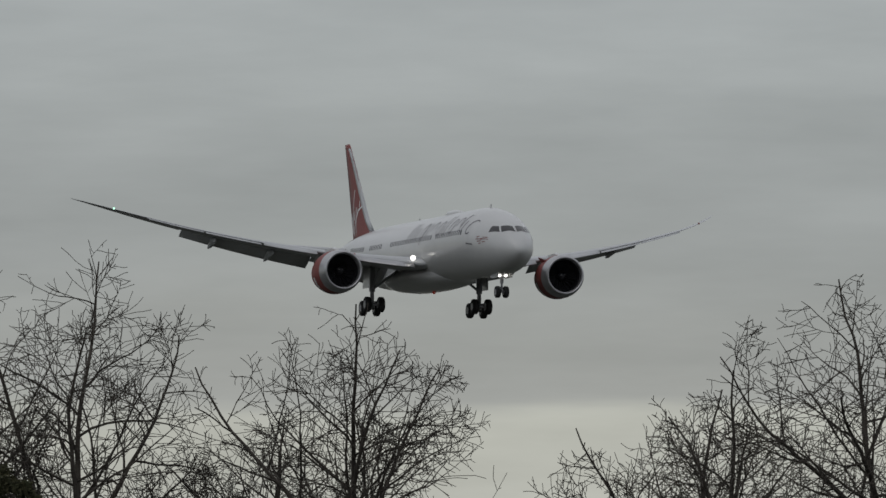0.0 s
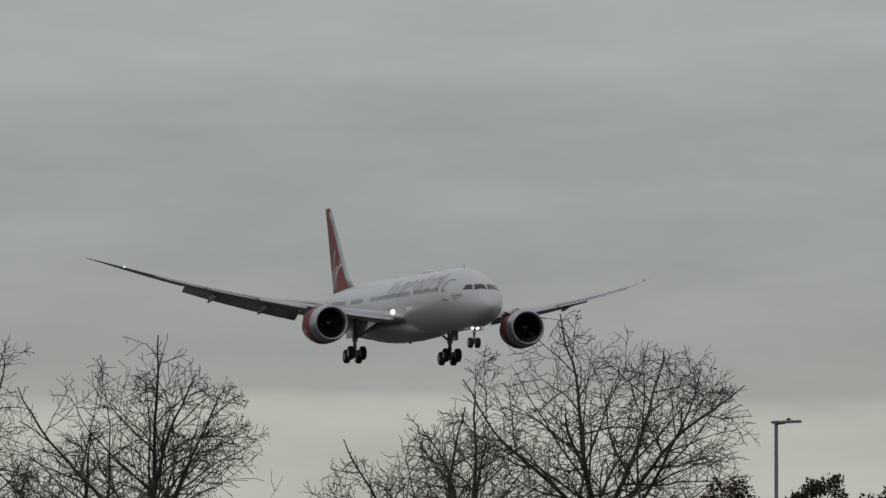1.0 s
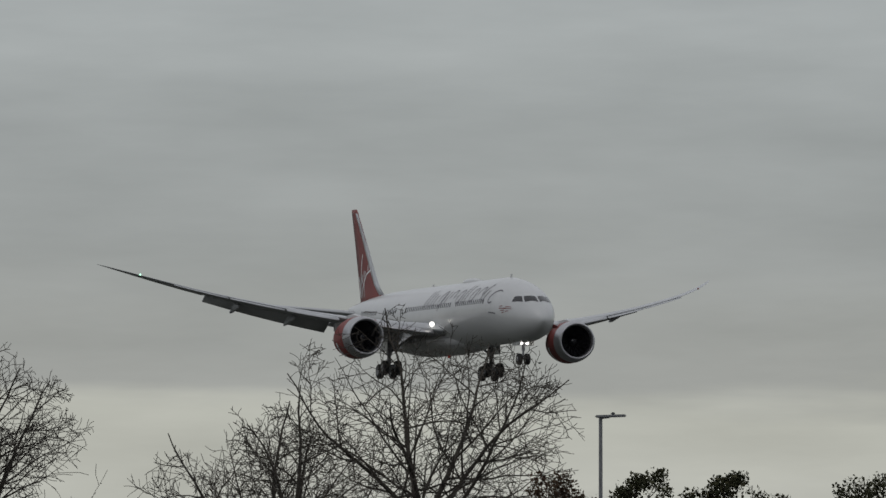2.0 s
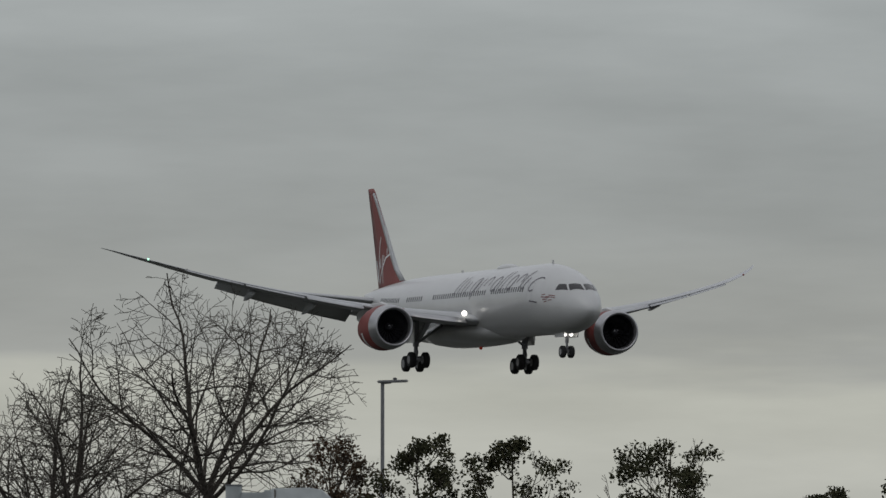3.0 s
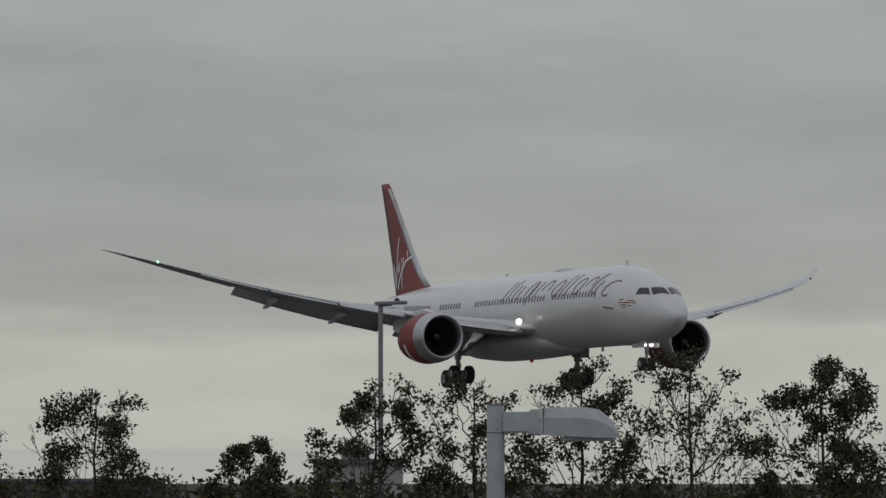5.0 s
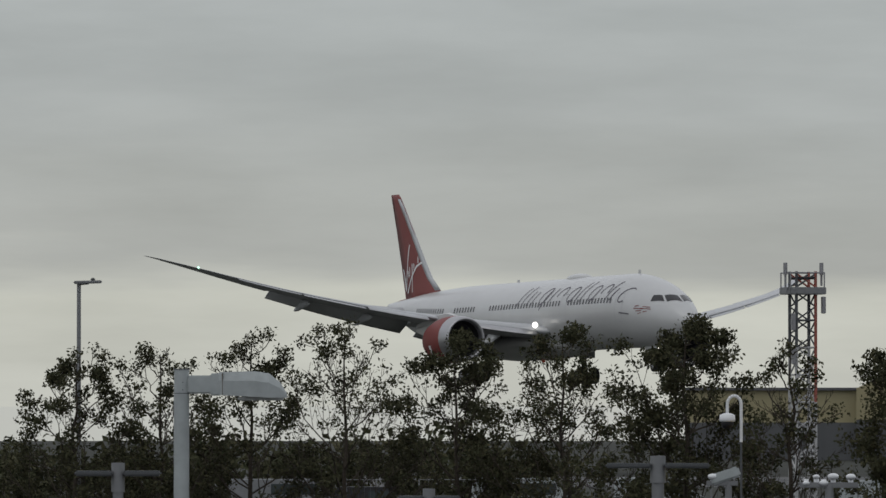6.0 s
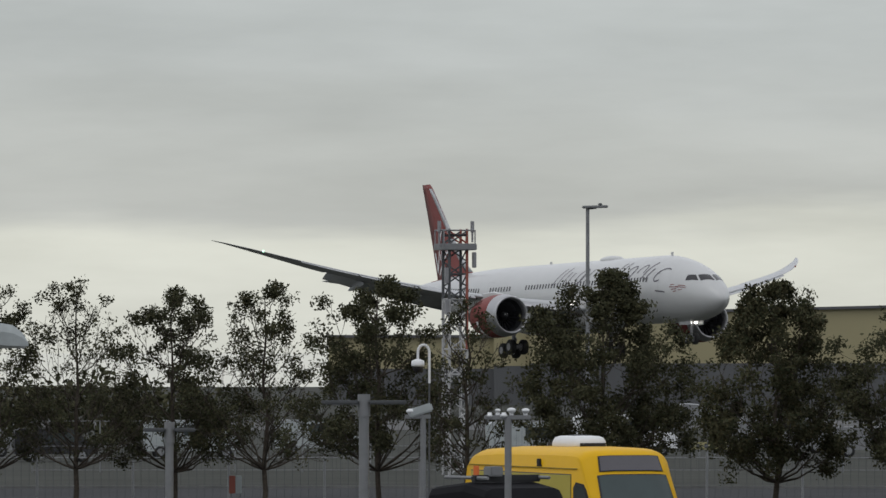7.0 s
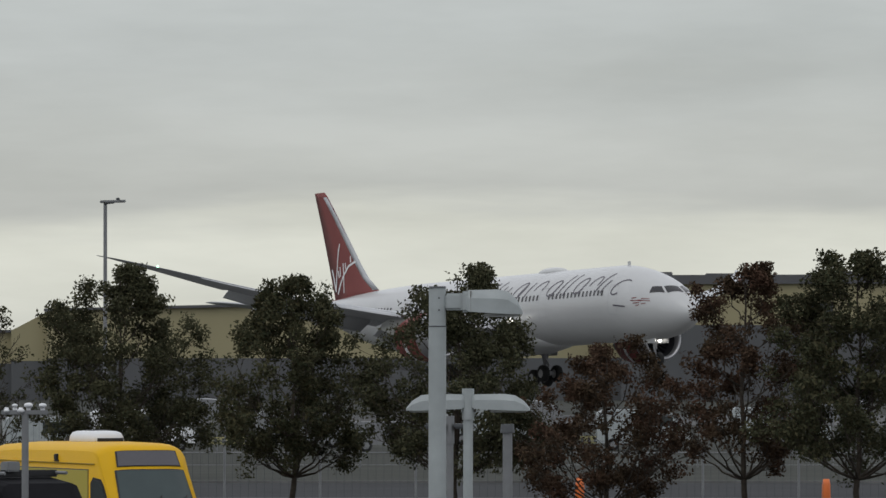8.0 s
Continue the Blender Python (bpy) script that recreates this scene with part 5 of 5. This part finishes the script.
def cone(b, d, h, z=0.0):
    c = thing("bollard", Matrix.Translation(bearing(b, d, z)), "orange plastic road bollard", "bollard", "orange bollards")
    verts, f = loft(turned([(0.06, 0.16), (h * 0.9, 0.12), (h, 0.09)], 18, axis="Z"))
    meshed("body", verts, f, M_ORANGE, c, smooth=True)
    bm = bmesh.new()
    box(bm, -0.22, 0.22, -0.22, 0.22, 0, 0.06, 0.02)
    part("foot", bm, M_BLACK, c)


cone(17.04, 176, 1.9)
cone(19.2, 190, 1.6)


def banner(at, turn):
    t = thing("banner_post", Matrix.Translation(at) @ pose(0, 0, 0, 0, 0, turn), "teal green banner on a grey post", "banner")
    bm = bmesh.new()
    rod(bm, (0.14, 0, 0), (0.14, 0, 4.05), 0.03, 0.03, 10)
    part("pole", bm, M_STEEL, t)
    bm = bmesh.new()
    box(bm, -0.1, 0.1, -0.015, 0.015, 2.3, 3.98, 0.005)
    part("cloth", bm, M_GREEN, t)
    for z in (3.72, 3.2, 2.85):
        bm = bmesh.new()
        box(bm, -0.06, 0.06, -0.022, -0.016, z, z + 0.16)
        part("printed_bar", bm, M_PLASTIC, t)
    return t


banner((13.5, 108.5, 0), -7)


def far_vehicle(b, d, w, h, mat, label, z=0.0):
    t = thing("far_van", Matrix.Translation(bearing(b, d)) @ pose(0, 0, 0, 0, 0, -b + 4), label, "van", "far parked vehicles")
    rings = []
    for y in (-0.9, 0.9):
        rings.append([(-w / 2, y, 0.4), (-w / 2, y, h * 0.92), (-w / 2 + 0.3, y, h), (w / 2 - 1.2, y, h), (w / 2 - 0.5, y, h * 0.6), (w / 2, y, h * 0.5), (w / 2, y, 0.4)])
    verts, f = loft(rings)
    meshed("body", verts, [q[::-1] for q in f], mat, t)
    bm = bmesh.new()
    box(bm, -w * 0.1, w / 2 - 1.0, -0.93, -0.9, h * 0.6, h * 0.88)
    part("window", bm, M_GLASS, t)
    for x in (-w / 2 + 0.8, w / 2 - 0.8):
        wheel_of(t, x, -0.8, 0.35, 0.12)
        wheel_of(t, x, 0.8, 0.35, 0.12)
    return t


for b, d, w, h, mat in ((12.4, 330, 4.8, 2.0, M_LAMPGREY), (13.2, 350, 5.5, 2.2, M_PLASTIC), (14.6, 360, 5.0, 2.0, M_STEEL), (15.4, 345, 4.6, 1.6, M_STEEL), (16.3, 372, 5.5, 2.2, M_LAMPGREY),
                        (17.6, 350, 5.0, 2.2, M_LAMPGREY), (9.4, 340, 5.0, 2.0, M_LAMPGREY), (10.5, 352, 4.5, 1.9, M_LAMPGREY), (7.4, 345, 5.4, 1.9, M_STEEL), (8.2, 330, 4.2, 1.7, M_BLACK), (18.8, 365, 5.6, 2.2, M_LAMPGREY)):
    far_vehicle(b, d, w, h, mat, "white parked service vehicle by the airfield" if mat is M_PLASTIC else "grey parked service vehicle by the airfield")


def marquee(b, d, w, h):
    t = thing("canopy_tent", Matrix.Translation(bearing(b, d)) @ pose(0, 0, 0, 0, 0, -b), "white arched canopy tent beside the apron", "tent", "white canopies")
    rings = []
    for y in (0, 8):
        rings.append([(w / 2 * math.cos(a), y, h * 0.55 + h * 0.45 * math.sin(a)) for a in np.linspace(0, math.pi, 13)] + [(-w / 2, y, h * 0.5), (w / 2, y, h * 0.5)])
    meshed("canopy", *loft(rings), M_STEEL, t, smooth=False)
    for x in (-w / 2 + 0.1, w / 2 - 0.1):
        for y in (0.1, 7.9):
            bm = bmesh.new()
            rod(bm, (x, y, 0), (x, y, h * 0.55), 0.07, 0.07, 8)
            part("post", bm, M_STEEL, t)


marquee(13.75, 400, 4.2, 2.4)
marquee(16.6, 400, 4.0, 2.3)
marquee(19.3, 390, 4.4, 2.6)


def low_barrier(b, d, w):
    t = thing("traffic_barrier", Matrix.Translation(bearing(b, d)) @ pose(0, 0, 0, 0, 0, -b), "faded yellow low barrier beside the airfield road", "barrier")
    bm = bmesh.new()
    box(bm, -w / 2, w / 2, -0.08, 0.08, 0.35, 0.75, 0.03)
    part("beam", bm, M_BARRIER, t)
    for k in range(9):
        x = -w / 2 + w * (k + 0.5) / 9
        bm = bmesh.new()
        box(bm, x - 0.05, x + 0.05, -0.1, 0.1, 0, 0.36)
        part("leg", bm, M_STEEL, t)
        bm = bmesh.new()
        box(bm, x - 0.12, x + 0.02, -0.1, -0.082, 0.42, 0.68)
        part("stripe", bm, M_LAMPDARK, t)


low_barrier(14.05, 348, 3.6)
low_barrier(17.3, 352, 3.2)


def bird(at, turn):
    b = thing("bird", Matrix.Translation(at) @ pose(0, 0, 0, 0, 0, turn) @ Matrix.Scale(0.72, 4), "small dark bird hovering before the grey sky", "bird")
    bm = bmesh.new()
    bmesh.ops.create_uvsphere(bm, u_segments=12, v_segments=8, radius=1, matrix=Matrix.Diagonal((0.13, 0.05, 0.055, 1)))
    bmesh.ops.create_uvsphere(bm, u_segments=10, v_segments=6, radius=0.035, matrix=Matrix.Translation((0.13, 0, 0.03)))
    part("body", bm, M_BLACK, b, smooth=True)
    for s in (-1, 1):
        v = [(0.06, s * 0.03, 0.02), (-0.05, s * 0.03, 0.02), (-0.07, s * 0.16, 0.06), (0.02, s * 0.17, 0.065), (-0.06, s * 0.26, 0.03)]
        v += [(x, y, z + 0.008) for x, y, z in v]
        meshed("wing", v, [(0, 1, 2, 3), (3, 2, 4), (5, 8, 7, 6), (8, 9, 7), (0, 3, 8, 5), (1, 6, 7, 2), (2, 7, 9, 4), (3, 4, 9, 8), (0, 5, 6, 1)], M_BLACK, b)
    v = [(-0.1, -0.02, 0), (-0.1, 0.02, 0), (-0.22, 0.045, 0.01), (-0.22, -0.045, 0.01)]
    v += [(x, y, z + 0.008) for x, y, z in v]
    meshed("tail", v, [(0, 1, 2, 3), (7, 6, 5, 4), (0, 4, 5, 1), (1, 5, 6, 2), (2, 6, 7, 3), (3, 7, 4, 0)], M_BLACK, b)
    return b


bird((0.08, 344.4, 13.36), 60)


def motions():
    walk(airliner, [
        (0, pose(-57.17, 615.35, 32.06, -0.65, -0.05, -66.84)),
        (0.5, pose(-45.03, 643.69, 30.58, -0.69, -0.12, -68.12)),
        (1, pose(-32.84, 663.61, 29.12, -0.77, -0.34, -69.05)),
        (1.2, pose(-28.16, 654.74, 28.44, -0.78, -0.28, -69.18)),
        (2.3, pose(-2.48, 604.46, 24.61, -0.70, 0.05, -70.04)),
        (2.5, pose(2.19, 595.43, 23.94, -0.70, 0.10, -70.22)),
        (3, pose(13.55, 575.47, 22.23, -0.77, -0.02, -70.57)),
        (3.5, pose(25.20, 554.22, 20.62, -0.75, -0.38, -70.90)),
        (4, pose(36.68, 531.08, 19.03, -0.73, -0.73, -71.46)),
        (4.2, pose(41.27, 523.17, 18.41, -0.73, -0.72, -71.70)),
        (5.3, pose(71.93, 510.02, 15.46, -0.77, -0.74, -73.30)),
        (5.5, pose(79.26, 512.91, 14.87, -0.75, -0.81, -73.82)),
        (6, pose(99.04, 524.43, 13.37, -1.07, -0.79, -74.77)),
        (6.5, pose(122.09, 557.51, 12.58, -1.03, -0.96, -75.40)),
        (7, pose(137.05, 546.67, 11.46, -1.10, -1.26, -75.70)),
        (7.5, pose(146.41, 513.06, 10.40, -1.07, -1.58, -75.84)),
        (8, pose(154.15, 472.82, 9.40, -0.77, -2.09, -75.99)),
    ])


motions()
